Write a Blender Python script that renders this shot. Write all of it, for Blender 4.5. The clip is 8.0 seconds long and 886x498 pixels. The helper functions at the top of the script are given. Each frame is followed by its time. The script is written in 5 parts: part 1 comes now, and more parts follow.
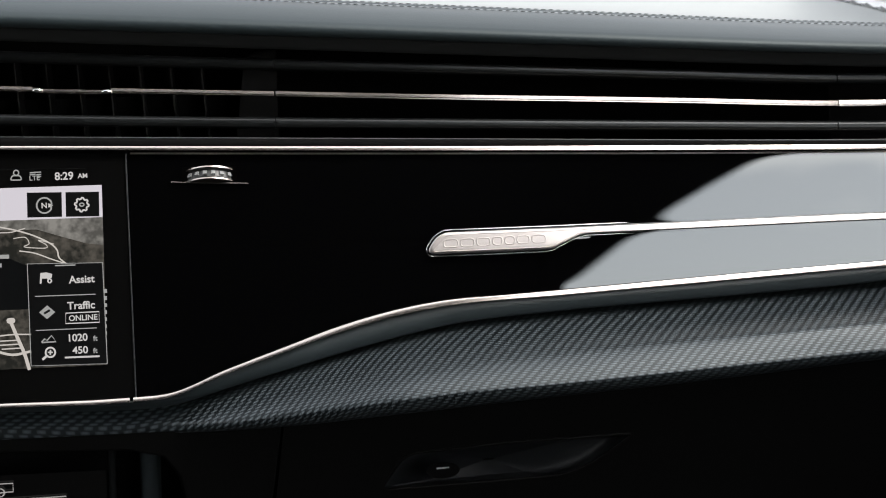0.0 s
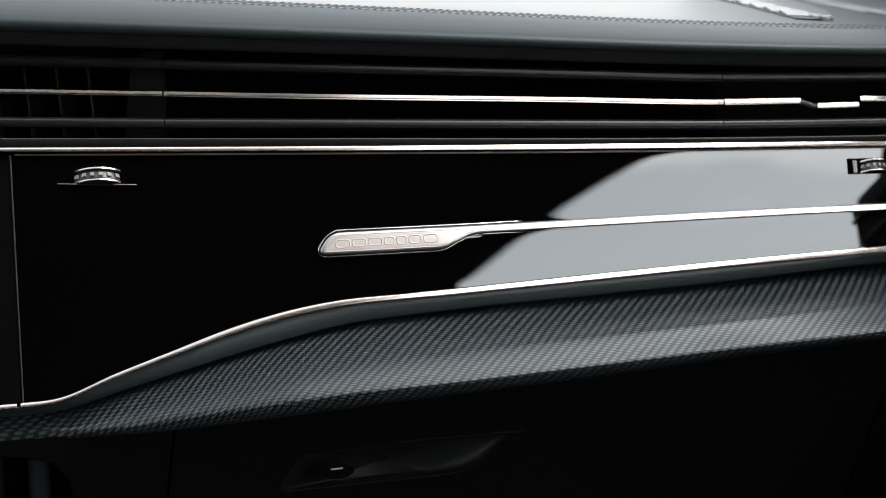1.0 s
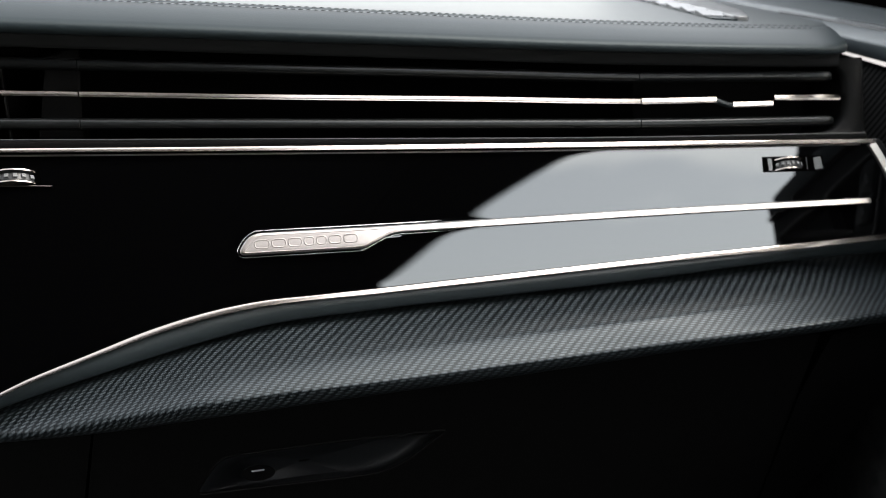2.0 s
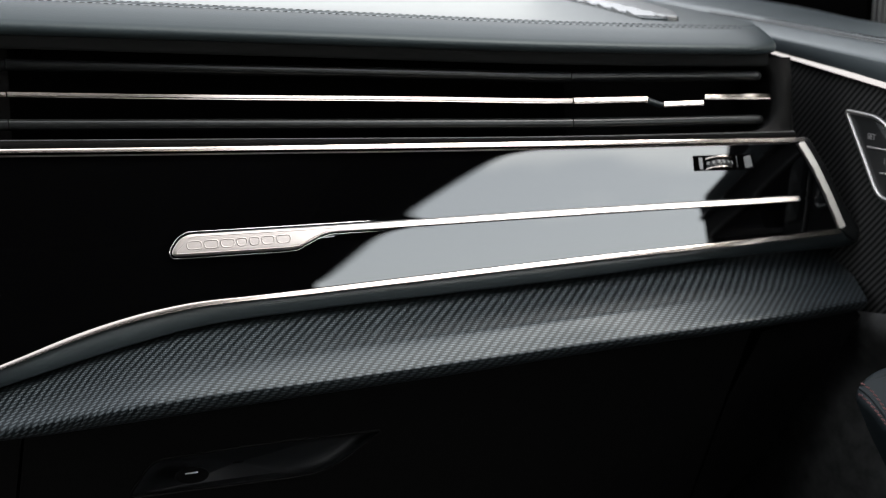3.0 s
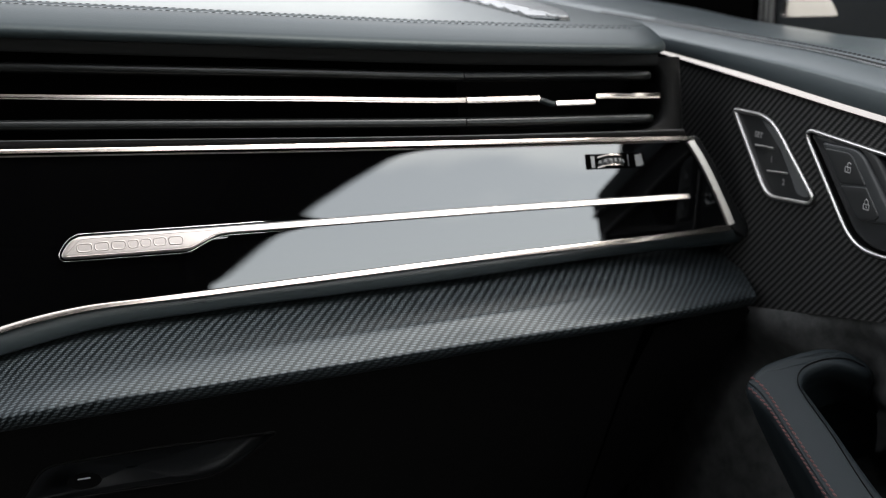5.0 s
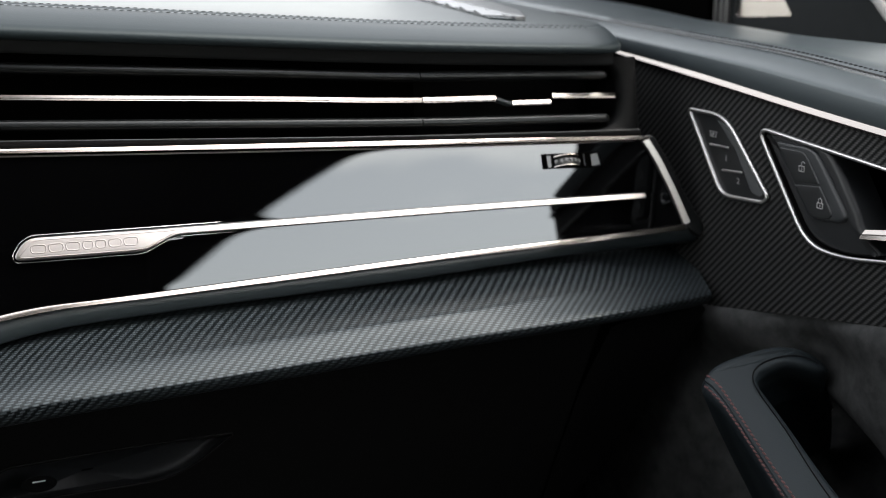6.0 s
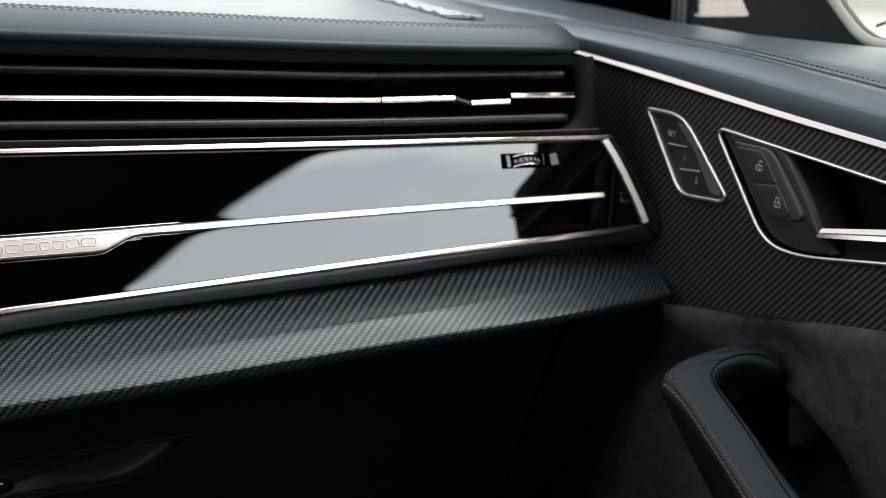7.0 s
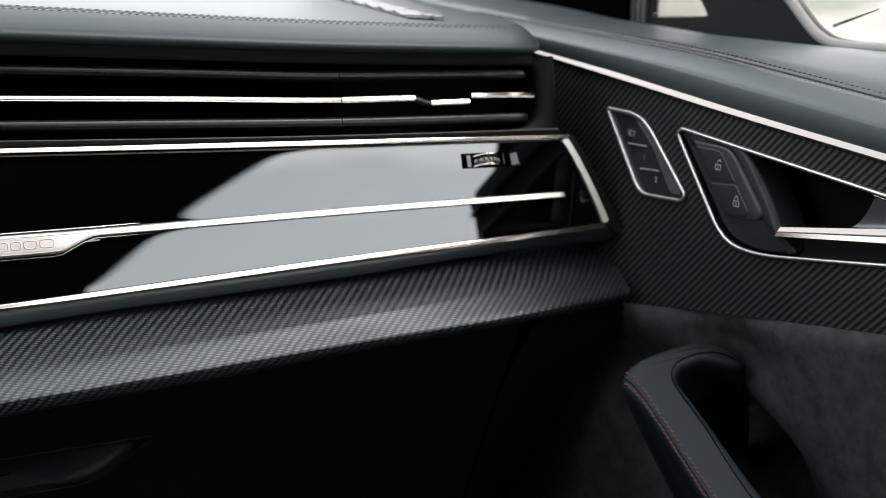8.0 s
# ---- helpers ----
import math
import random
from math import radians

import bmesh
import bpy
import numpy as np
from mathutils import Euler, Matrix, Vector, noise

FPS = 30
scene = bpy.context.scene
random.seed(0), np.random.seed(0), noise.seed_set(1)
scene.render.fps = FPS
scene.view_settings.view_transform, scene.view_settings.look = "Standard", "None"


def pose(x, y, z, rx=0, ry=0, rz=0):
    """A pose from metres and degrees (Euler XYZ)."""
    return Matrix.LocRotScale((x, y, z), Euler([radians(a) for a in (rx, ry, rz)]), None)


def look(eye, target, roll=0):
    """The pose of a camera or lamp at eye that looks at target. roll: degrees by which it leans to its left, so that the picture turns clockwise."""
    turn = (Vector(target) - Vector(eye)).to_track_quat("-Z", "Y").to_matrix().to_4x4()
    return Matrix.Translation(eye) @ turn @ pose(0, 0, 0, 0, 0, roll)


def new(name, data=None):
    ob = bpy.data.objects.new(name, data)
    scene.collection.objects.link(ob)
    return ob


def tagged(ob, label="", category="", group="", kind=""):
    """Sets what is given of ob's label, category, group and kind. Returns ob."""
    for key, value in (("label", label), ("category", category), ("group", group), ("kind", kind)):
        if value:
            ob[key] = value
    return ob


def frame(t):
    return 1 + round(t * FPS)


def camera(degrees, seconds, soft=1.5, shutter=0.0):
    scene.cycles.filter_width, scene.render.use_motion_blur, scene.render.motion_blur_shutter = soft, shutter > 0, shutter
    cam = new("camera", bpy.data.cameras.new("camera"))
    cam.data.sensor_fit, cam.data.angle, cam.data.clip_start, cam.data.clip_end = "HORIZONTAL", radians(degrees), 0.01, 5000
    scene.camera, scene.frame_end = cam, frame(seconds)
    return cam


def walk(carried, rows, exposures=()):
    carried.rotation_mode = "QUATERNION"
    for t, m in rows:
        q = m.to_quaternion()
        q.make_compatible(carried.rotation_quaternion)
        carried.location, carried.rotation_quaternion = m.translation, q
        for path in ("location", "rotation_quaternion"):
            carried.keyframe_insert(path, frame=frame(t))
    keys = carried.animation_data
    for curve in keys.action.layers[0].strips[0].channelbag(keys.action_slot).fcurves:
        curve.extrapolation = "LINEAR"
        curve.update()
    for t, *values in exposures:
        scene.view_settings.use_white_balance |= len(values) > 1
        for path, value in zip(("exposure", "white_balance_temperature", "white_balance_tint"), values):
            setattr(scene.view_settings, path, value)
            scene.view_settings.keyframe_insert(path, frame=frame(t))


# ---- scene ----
cam = camera(32.93, 8.0, soft=1.0)
cam.data.dof.use_dof, cam.data.dof.focus_distance, cam.data.dof.aperture_fstop = True, 0.81, 7.4
PATH = [
    (0, pose(0.0000, -0.8200, 1.3000, 76.066, 0.771, -6.015)),
    (0.5, pose(0.0010, -0.8201, 1.3000, 76.033, 0.518, -8.339)),
    (1, pose(0.0017, -0.8202, 1.3000, 76.016, 0.333, -10.034)),
    (1.5, pose(0.0024, -0.8204, 1.3000, 76.004, 0.162, -11.589)),
    (3, pose(0.0040, -0.8208, 1.3000, 75.996, -0.265, -15.480)),
    (3.5, pose(0.0045, -0.8209, 1.3000, 75.999, -0.386, -16.587)),
    (4, pose(0.0049, -0.8210, 1.3000, 76.004, -0.485, -17.486)),
    (4.5, pose(0.0053, -0.8212, 1.3000, 76.010, -0.596, -18.500)),
    (6, pose(0.0063, -0.8215, 1.3000, 76.035, -0.872, -21.021)),
    (6.5, pose(0.0067, -0.8217, 1.3000, 76.046, -0.962, -21.849)),
    (7, pose(0.0069, -0.8218, 1.3000, 76.056, -1.035, -22.520)),
    (7.5, pose(0.0072, -0.8219, 1.3000, 76.067, -1.116, -23.264)),
    (8, pose(0.0075, -0.8220, 1.3000, 76.080, -1.194, -23.988)),
]
walk(cam, PATH)

# ---- light ----
scene.view_settings.exposure = 3.15
world = bpy.data.worlds.new("overcast_sky")
scene.world = world
world.use_nodes = True
wt = world.node_tree
sky = wt.nodes.new("ShaderNodeTexSky")
sky.sky_type = "NISHITA"
sky.sun_disc = False
sky.sun_elevation = radians(55)
sky.sun_rotation = radians(128)
sky.air_density, sky.dust_density, sky.ozone_density = 1.0, 1.2, 1.0
wbg = wt.nodes["Background"]
wbg.inputs["Strength"].default_value = 0.117
grey = wt.nodes.new("ShaderNodeHueSaturation")
grey.inputs["Saturation"].default_value = 0.28
wt.links.new(sky.outputs[0], grey.inputs["Color"])
# soft banks of cloud over the whole dome, offset so one brightens the panel's reflection
dome = wt.nodes.new("ShaderNodeTexCoord")
squash = wt.nodes.new("ShaderNodeMapping")
squash.inputs["Scale"].default_value = (1.0, 1.0, 4.5)
squash.inputs["Location"].default_value = (2.03, -1.07, -2.08)
wt.links.new(dome.outputs["Generated"], squash.inputs["Vector"])
bank = wt.nodes.new("ShaderNodeTexNoise")
bank.inputs["Scale"].default_value, bank.inputs["Detail"].default_value = 4.0, 5
wt.links.new(squash.outputs[0], bank.inputs["Vector"])
tone = wt.nodes.new("ShaderNodeValToRGB")
tone.color_ramp.elements[0].position, tone.color_ramp.elements[1].position = 0.53, 0.605
tone.color_ramp.elements[0].color, tone.color_ramp.elements[1].color = (1.05, 1.012, 0.953, 1), (1.42, 1.325, 1.185, 1)
wt.links.new(bank.outputs["Fac"], tone.inputs[0])
cloud = wt.nodes.new("ShaderNodeMix")
cloud.data_type, cloud.blend_type = "RGBA", "MULTIPLY"
cloud.inputs[0].default_value = 1.0
wt.links.new(grey.outputs[0], cloud.inputs[6])
wt.links.new(tone.outputs[0], cloud.inputs[7])
wt.links.new(cloud.outputs[2], wbg.inputs["Color"])
sun_data = bpy.data.lights.new("sun", "SUN")
sun_data.energy, sun_data.angle, sun_data.color = 0.5, radians(30), (1.0, 0.97, 0.93)
sun = new("sun", sun_data)
sun.matrix_world = look((0, 0, 0), (-0.45, 0.35, -0.82))


# ---- materials ----
def mat(name, base, rough, metal=0.0, grain=0.0, grain_scale=900.0, mottle=0.15, mottle_scale=14.0, coat=0.0, spec=0.5,
        emit=0.0, rough_var=0.06, tint=(1, 1, 1)):
    m = bpy.data.materials.new(name)
    m.use_nodes = True
    nt = m.node_tree
    b = nt.nodes["Principled BSDF"]
    co = nt.nodes.new("ShaderNodeTexCoord")
    n1 = nt.nodes.new("ShaderNodeTexNoise")
    n1.inputs["Scale"].default_value, n1.inputs["Detail"].default_value = mottle_scale, 6
    nt.links.new(co.outputs["Object"], n1.inputs["Vector"])
    ramp = nt.nodes.new("ShaderNodeMix")
    ramp.data_type = "RGBA"
    ramp.inputs[6].default_value = (*[c * (1 - mottle) for c in base], 1)
    ramp.inputs[7].default_value = (*[min(1, c * (1 + mottle)) for c in base], 1)
    if mottle > 0.2:
        n1.inputs["Roughness"].default_value = 0.65
        spread = nt.nodes.new("ShaderNodeMapRange")
        spread.inputs["From Min"].default_value, spread.inputs["From Max"].default_value = 0.30, 0.70
        nt.links.new(n1.outputs["Fac"], spread.inputs["Value"])
        nt.links.new(spread.outputs[0], ramp.inputs[0])
    else:
        nt.links.new(n1.outputs["Fac"], ramp.inputs[0])
    nt.links.new(ramp.outputs[2], b.inputs["Base Color"])
    n2 = nt.nodes.new("ShaderNodeTexNoise")
    n2.inputs["Scale"].default_value, n2.inputs["Detail"].default_value = mottle_scale * 7, 4
    nt.links.new(co.outputs["Object"], n2.inputs["Vector"])
    rr = nt.nodes.new("ShaderNodeMapRange")
    rr.inputs["To Min"].default_value = max(0.0, rough - rough_var)
    rr.inputs["To Max"].default_value = min(1.0, rough + rough_var)
    nt.links.new(n2.outputs["Fac"], rr.inputs["Value"])
    nt.links.new(rr.outputs[0], b.inputs["Roughness"])
    b.inputs["Metallic"].default_value = metal
    b.inputs["Specular IOR Level"].default_value = spec
    b.inputs["Specular Tint"].default_value = (*tint, 1)
    b.inputs["Coat Weight"].default_value = coat
    b.inputs["Coat Roughness"].default_value = 0.03
    if grain > 0:
        v = nt.nodes.new("ShaderNodeTexVoronoi")
        v.feature, v.inputs["Scale"].default_value = "SMOOTH_F1", grain_scale
        nt.links.new(co.outputs["Object"], v.inputs["Vector"])
        bp = nt.nodes.new("ShaderNodeBump")
        bp.inputs["Strength"].default_value, bp.inputs["Distance"].default_value = grain, 0.0004
        nt.links.new(v.outputs["Distance"], bp.inputs["Height"])
        nt.links.new(bp.outputs[0], b.inputs["Normal"])
    if emit > 0:
        b.inputs["Emission Color"].default_value = (*base, 1)
        b.inputs["Emission Strength"].default_value = emit
    return m


def carbon_mat(name, tow, warp, weft, rough, wave, gloss, sheen, coat, tint=(1, 1, 1)):
    """2 x 2 twill from UV metres: short floats, their sheen painted as a brighter colour, step into diagonal ribs.
    wave: how far the ribs run together.
    """
    m = bpy.data.materials.new(name)
    m.use_nodes = True
    nt = m.node_tree
    b = nt.nodes["Principled BSDF"]

    def math_node(op, a, c=None):
        n = nt.nodes.new("ShaderNodeMath")
        n.operation = op
        for k, val in enumerate((a, c)):
            if val is None:
                continue
            if isinstance(val, (int, float)):
                n.inputs[k].default_value = val
            else:
                nt.links.new(val, n.inputs[k])
        return n.outputs[0]

    uv = nt.nodes.new("ShaderNodeUVMap")
    uv.uv_map = "metres"
    warp_noise = nt.nodes.new("ShaderNodeTexNoise")
    warp_noise.inputs["Scale"].default_value = 45
    nt.links.new(uv.outputs[0], warp_noise.inputs["Vector"])
    sep = nt.nodes.new("ShaderNodeSeparateXYZ")
    nt.links.new(uv.outputs[0], sep.inputs[0])
    u = math_node("ADD", math_node("MULTIPLY", sep.outputs[0], 1 / tow), math_node("MULTIPLY", warp_noise.outputs["Fac"], 0.7))
    v = math_node("MULTIPLY", sep.outputs[1], 1 / tow)
    j = math_node("FLOOR", v)
    across = math_node("SINE", math_node("MULTIPLY", math_node("FRACT", v), math.pi))
    w = math_node("FLOORED_MODULO", math_node("ADD", u, j), 4.0)
    along = math_node("MAXIMUM", math_node("SINE", math_node("MULTIPLY", math_node("SUBTRACT", w, 1.3), math.pi / 2.7)), 0.0)
    floats = math_node("MULTIPLY", math_node("POWER", along, 0.4), math_node("POWER", across, 0.8))
    rib = math_node("MULTIPLY", math_node("ADD", u, v), math.pi / 2)
    rib = math_node("ADD", math_node("MULTIPLY", math_node("SINE", math_node("SUBTRACT", rib, 5 * math.pi / 4)), 0.5), 0.5)
    height = nt.nodes.new("ShaderNodeMix")
    height.inputs[0].default_value = wave
    nt.links.new(floats, height.inputs[2])
    nt.links.new(rib, height.inputs[3])
    fine = nt.nodes.new("ShaderNodeTexNoise")
    fine.inputs["Scale"].default_value, fine.inputs["Detail"].default_value = 900, 3
    nt.links.new(uv.outputs[0], fine.inputs["Vector"])
    lit = math_node("MULTIPLY", height.outputs[0], math_node("ADD", math_node("MULTIPLY", fine.outputs["Fac"], 0.8), 0.6))
    lit = math_node("POWER", lit, 1.5)
    col = nt.nodes.new("ShaderNodeMix")
    col.data_type = "RGBA"
    col.inputs[6].default_value, col.inputs[7].default_value = (*weft, 1), (*warp, 1)
    nt.links.new(lit, col.inputs[0])
    nt.links.new(col.outputs[2], b.inputs["Base Color"])
    bp = nt.nodes.new("ShaderNodeBump")
    bp.inputs["Strength"].default_value, bp.inputs["Distance"].default_value = 0.30, 0.00025
    nt.links.new(height.outputs[0], bp.inputs["Height"])
    nt.links.new(bp.outputs[0], b.inputs["Normal"])
    b.inputs["Coat Weight"].default_value, b.inputs["Coat Roughness"].default_value = coat, 0.34
    b.inputs["Specular Tint"].default_value = (*tint, 1)
    rr = math_node("SUBTRACT", rough + 0.12, math_node("MULTIPLY", height.outputs[0], 0.12))
    nt.links.new(rr, b.inputs["Roughness"])
    nt.links.new(math_node("ADD", math_node("MULTIPLY", lit, gloss), sheen), b.inputs["Specular IOR Level"])
    return m


# tint: cool reflections put into these materials, offsetting the warm sky
M_LEATHER = mat("black_leather", (0.0125, 0.0172, 0.0195), 0.42, grain=0.07, grain_scale=1100, spec=0.18, tint=(0.88, 0.98, 1.0), mottle=0.05, rough_var=0.012)
M_LEATHER_GREY = mat("dark_grey_leather", (0.0098, 0.0135, 0.0158), 0.52, grain=0.10, grain_scale=1300, spec=0.22, mottle=0.06, rough_var=0.02, tint=(0.90, 0.97, 1.0))
M_PAD = mat("grey_door_leather", (0.0295, 0.0368, 0.0408), 0.40, grain=0.08, grain_scale=1300, spec=0.5, tint=(0.90, 0.98, 1.0), mottle=0.05, rough_var=0.015)
M_PLASTIC = mat("black_soft_plastic", (0.0010, 0.0010, 0.0010), 0.66, grain=0.2, grain_scale=1500, spec=0.14)
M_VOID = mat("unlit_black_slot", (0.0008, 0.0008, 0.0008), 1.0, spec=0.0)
M_DEEP = mat("deep_black_plastic", (0.0016, 0.0016, 0.0017), 0.85, spec=0.1)
M_SOFT = mat("soft_black_plastic", (0.0014, 0.0016, 0.0018), 0.55, spec=0.09)
M_BLADE = mat("satin_black_blade", (0.0056, 0.0062, 0.0066), 0.31, spec=0.27, tint=(0.92, 0.97, 1.0), mottle=0.06, rough_var=0.02)
M_FIN = mat("matt_black_fin", (0.0020, 0.0020, 0.0020), 0.45, spec=0.3)
M_LIP = mat("dark_grey_lip", (0.0105, 0.0112, 0.0118), 0.65, spec=0.08, mottle=0.08)
# cool tint colours the sky's reflection in the lacquer itself
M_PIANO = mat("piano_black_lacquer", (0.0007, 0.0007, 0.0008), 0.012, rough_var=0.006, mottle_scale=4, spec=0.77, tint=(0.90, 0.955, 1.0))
M_GLASS = mat("black_screen_glass", (0.002, 0.002, 0.002), 0.05, rough_var=0.01)
M_CHROME = mat("brushed_chrome", (0.338, 0.312, 0.289), 0.20, metal=1.0, mottle=0.04, mottle_scale=30, rough_var=0.012)
M_POLISH = mat("polished_chrome", (0.85, 0.85, 0.85), 0.06, metal=1.0, mottle=0.03)
M_BADGE = mat("satin_aluminium", (0.375, 0.350, 0.338), 0.36, metal=1.0, rough_var=0.02, grain=0.03, grain_scale=2500, mottle=0.03)
M_TOOTH = mat("pale_grey_rubber", (0.13, 0.135, 0.137), 0.6)
M_BEZEL = mat("satin_chrome", (0.55, 0.54, 0.53), 0.36, metal=1.0, mottle=0.05)
M_CARRIER = mat("blue_black_satin", (0.0085, 0.0096, 0.0108), 0.48, spec=0.4, mottle=0.08)
M_LEVER = mat("dark_satin_metal", (0.10, 0.108, 0.115), 0.34, metal=1.0, mottle=0.05)
M_MARK = mat("dim_switch_print", (0.22, 0.22, 0.22), 0.6)
M_SLOT = mat("grey_satin_metal", (0.105, 0.108, 0.112), 0.30, metal=1.0, mottle=0.05)
M_SATIN = mat("dark_grey_satin_lacquer", (0.0185, 0.0255, 0.0285), 0.42, mottle=0.08)
M_CARBON = carbon_mat("matt_carbon_twill", 0.00138, (0.045, 0.0545, 0.0605), (0.0012, 0.0020, 0.0025), 0.33, 0.04, 0.09, 0.22, 0.19, (0.80, 0.93, 1.0))
M_CARBON_DOOR = carbon_mat("matt_carbon_twill_door", 0.00128, (0.032, 0.0320, 0.0318), (0.0050, 0.0053, 0.0054), 0.55, 0.68, 0.4, 0.08, 0.0)
M_SUEDE = mat("charcoal_suede", (0.0350, 0.0360, 0.0365), 0.95, grain=0.25, grain_scale=2600, mottle=0.42, mottle_scale=75, spec=0.1)
M_THREAD = mat("grey_thread", (0.075, 0.080, 0.084), 0.8)
M_THREAD_DARK = mat("dark_thread", (0.006, 0.0065, 0.007), 0.85, spec=0.1)
M_THREAD_RED = mat("dull_red_thread", (0.105, 0.043, 0.043), 0.8)
M_SWITCH = mat("switch_black", (0.011, 0.0122, 0.0130), 0.42, mottle=0.06)
# lighter copy of the switch black, for edges painted as if lit
M_LIT_EDGE = mat("lit_edge_grey", (0.021, 0.0235, 0.0255), 0.45, mottle=0.06)
M_SIGN = mat("lock_print_grey", (0.21, 0.21, 0.21), 0.6)
M_SIDE = mat("switch_side_lit", (0.062, 0.065, 0.068), 0.45, mottle=0.06)
M_ICON = mat("switch_print_grey", (0.45, 0.45, 0.45), 0.6)
M_TRIM = mat("roof_trim_black", (0.0032, 0.0043, 0.0050), 0.9, spec=0.15)
M_FRAME = mat("window_frame_grey", (0.125, 0.121, 0.116), 0.5)
M_GRILLE = mat("grey_grille_plastic", (0.045, 0.049, 0.053), 0.30, spec=0.5)
M_RUBBER = mat("window_rubber", (0.01, 0.01, 0.01), 0.6)
M_CARPET = mat("black_carpet", (0.012, 0.012, 0.012), 0.95)
M_ASPHALT = mat("pale_concrete", (0.30, 0.295, 0.285), 0.9, mottle=0.12, mottle_scale=0.6)
M_TURF = mat("dull_green_turf", (0.17, 0.19, 0.16), 0.95, mottle=0.3, mottle_scale=1.5)


def pane_mat(name, tint, rough):
    m = mat(name, tint, rough, mottle=0.05)
    m.node_tree.nodes["Principled BSDF"].inputs["Transmission Weight"].default_value = 1.0
    return m


M_TINTED = pane_mat("tinted_glass", (0.60, 0.585, 0.555), 0.0)
M_PANE = pane_mat("smoked_glass", (0.32, 0.30, 0.28), 0.22)


def glow(name, colour, strength):
    """A lit patch of a screen: black glass that gives off its colour."""
    m = mat(name, (0.002, 0.002, 0.002), 0.3, mottle=0.02, spec=0.1)
    b = m.node_tree.nodes["Principled BSDF"]
    b.inputs["Emission Color"].default_value = (*colour, 1)
    b.inputs["Emission Strength"].default_value = strength
    return m


# ---- helpers for shapes ----
TAU = radians(12)
ZP = 1.12


def P(x, s, off=0.0):
    """A place on the dashboard's leaning face: x across, s up the face, off in front of it."""
    return Vector((x, s * math.sin(TAU) - off * math.cos(TAU), ZP + s * math.cos(TAU) + off * math.sin(TAU)))


def D(u, z, off=0.0):
    """A place on the door's inner face: u backwards, z up, off into the cabin."""
    return Vector((0.5 + 0.15 * u - off, -u, z))


# where the camera stands: parts below are fitted to its view
CAMERA_EYE = Vector((0.010, -0.822, 1.300))
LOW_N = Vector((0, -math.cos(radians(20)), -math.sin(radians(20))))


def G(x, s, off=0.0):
    """The lower dashboard: outlines on the face, projected from the camera on to a plane of its own that falls away
    forwards, to fit its view.
    """
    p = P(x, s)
    d = p - CAMERA_EYE
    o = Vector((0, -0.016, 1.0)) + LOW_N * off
    return CAMERA_EYE + d * ((o - CAMERA_EYE).dot(LOW_N) / d.dot(LOW_N))


def curve(knots):
    """A smooth function through a few knots (cubic Hermite)."""
    xs = np.array([k[0] for k in knots], float)
    ys = np.array([k[1] for k in knots], float)
    d = np.diff(ys) / np.diff(xs)
    m = np.empty(len(xs))
    m[0], m[-1] = d[0], d[-1]
    h = np.diff(xs)
    m[1:-1] = (d[:-1] * h[1:] + d[1:] * h[:-1]) / (h[1:] + h[:-1])

    def value(x):
        if x <= xs[0]:
            return float(ys[0] + m[0] * (x - xs[0]))
        if x >= xs[-1]:
            return float(ys[-1] + m[-1] * (x - xs[-1]))
        i = int(np.searchsorted(xs, x) - 1)
        t = (x - xs[i]) / h[i]
        return float((2 * t**3 - 3 * t**2 + 1) * ys[i] + (t**3 - 2 * t**2 + t) * h[i] * m[i]
                     + (-2 * t**3 + 3 * t**2) * ys[i + 1] + (t**3 - t**2) * h[i] * m[i + 1])
    return value


def steps(a, b, n):
    return [a + (b - a) * i / n for i in range(n + 1)]


def thing(name, label, category, group="", kind="", at=(0, 0, 0)):
    return tagged(new(name), label, category, group, kind)


def link_mesh(name, me, material, parent, label="", smooth=True, crease=70):
    me.materials.append(material)
    me.polygons.foreach_set("use_smooth", [smooth and len(f.vertices) < 7 for f in me.polygons])
    if smooth:
        me.set_sharp_from_angle(angle=radians(crease))
        for f in me.polygons:
            if len(f.vertices) > 6:
                for li in f.loop_indices:
                    me.edges[me.loops[li].edge_index].use_edge_sharp = True
    ob = new(name, me)
    if parent is not None:
        ob.parent = parent
    if label:
        ob["label"] = label
    return ob


def part(name, bm, material, parent, label="", smooth=True):
    me = bpy.data.meshes.new(name)
    bmesh.ops.recalc_face_normals(bm, faces=bm.faces)
    bm.to_mesh(me)
    bm.free()
    return link_mesh(name, me, material, parent, label, smooth)


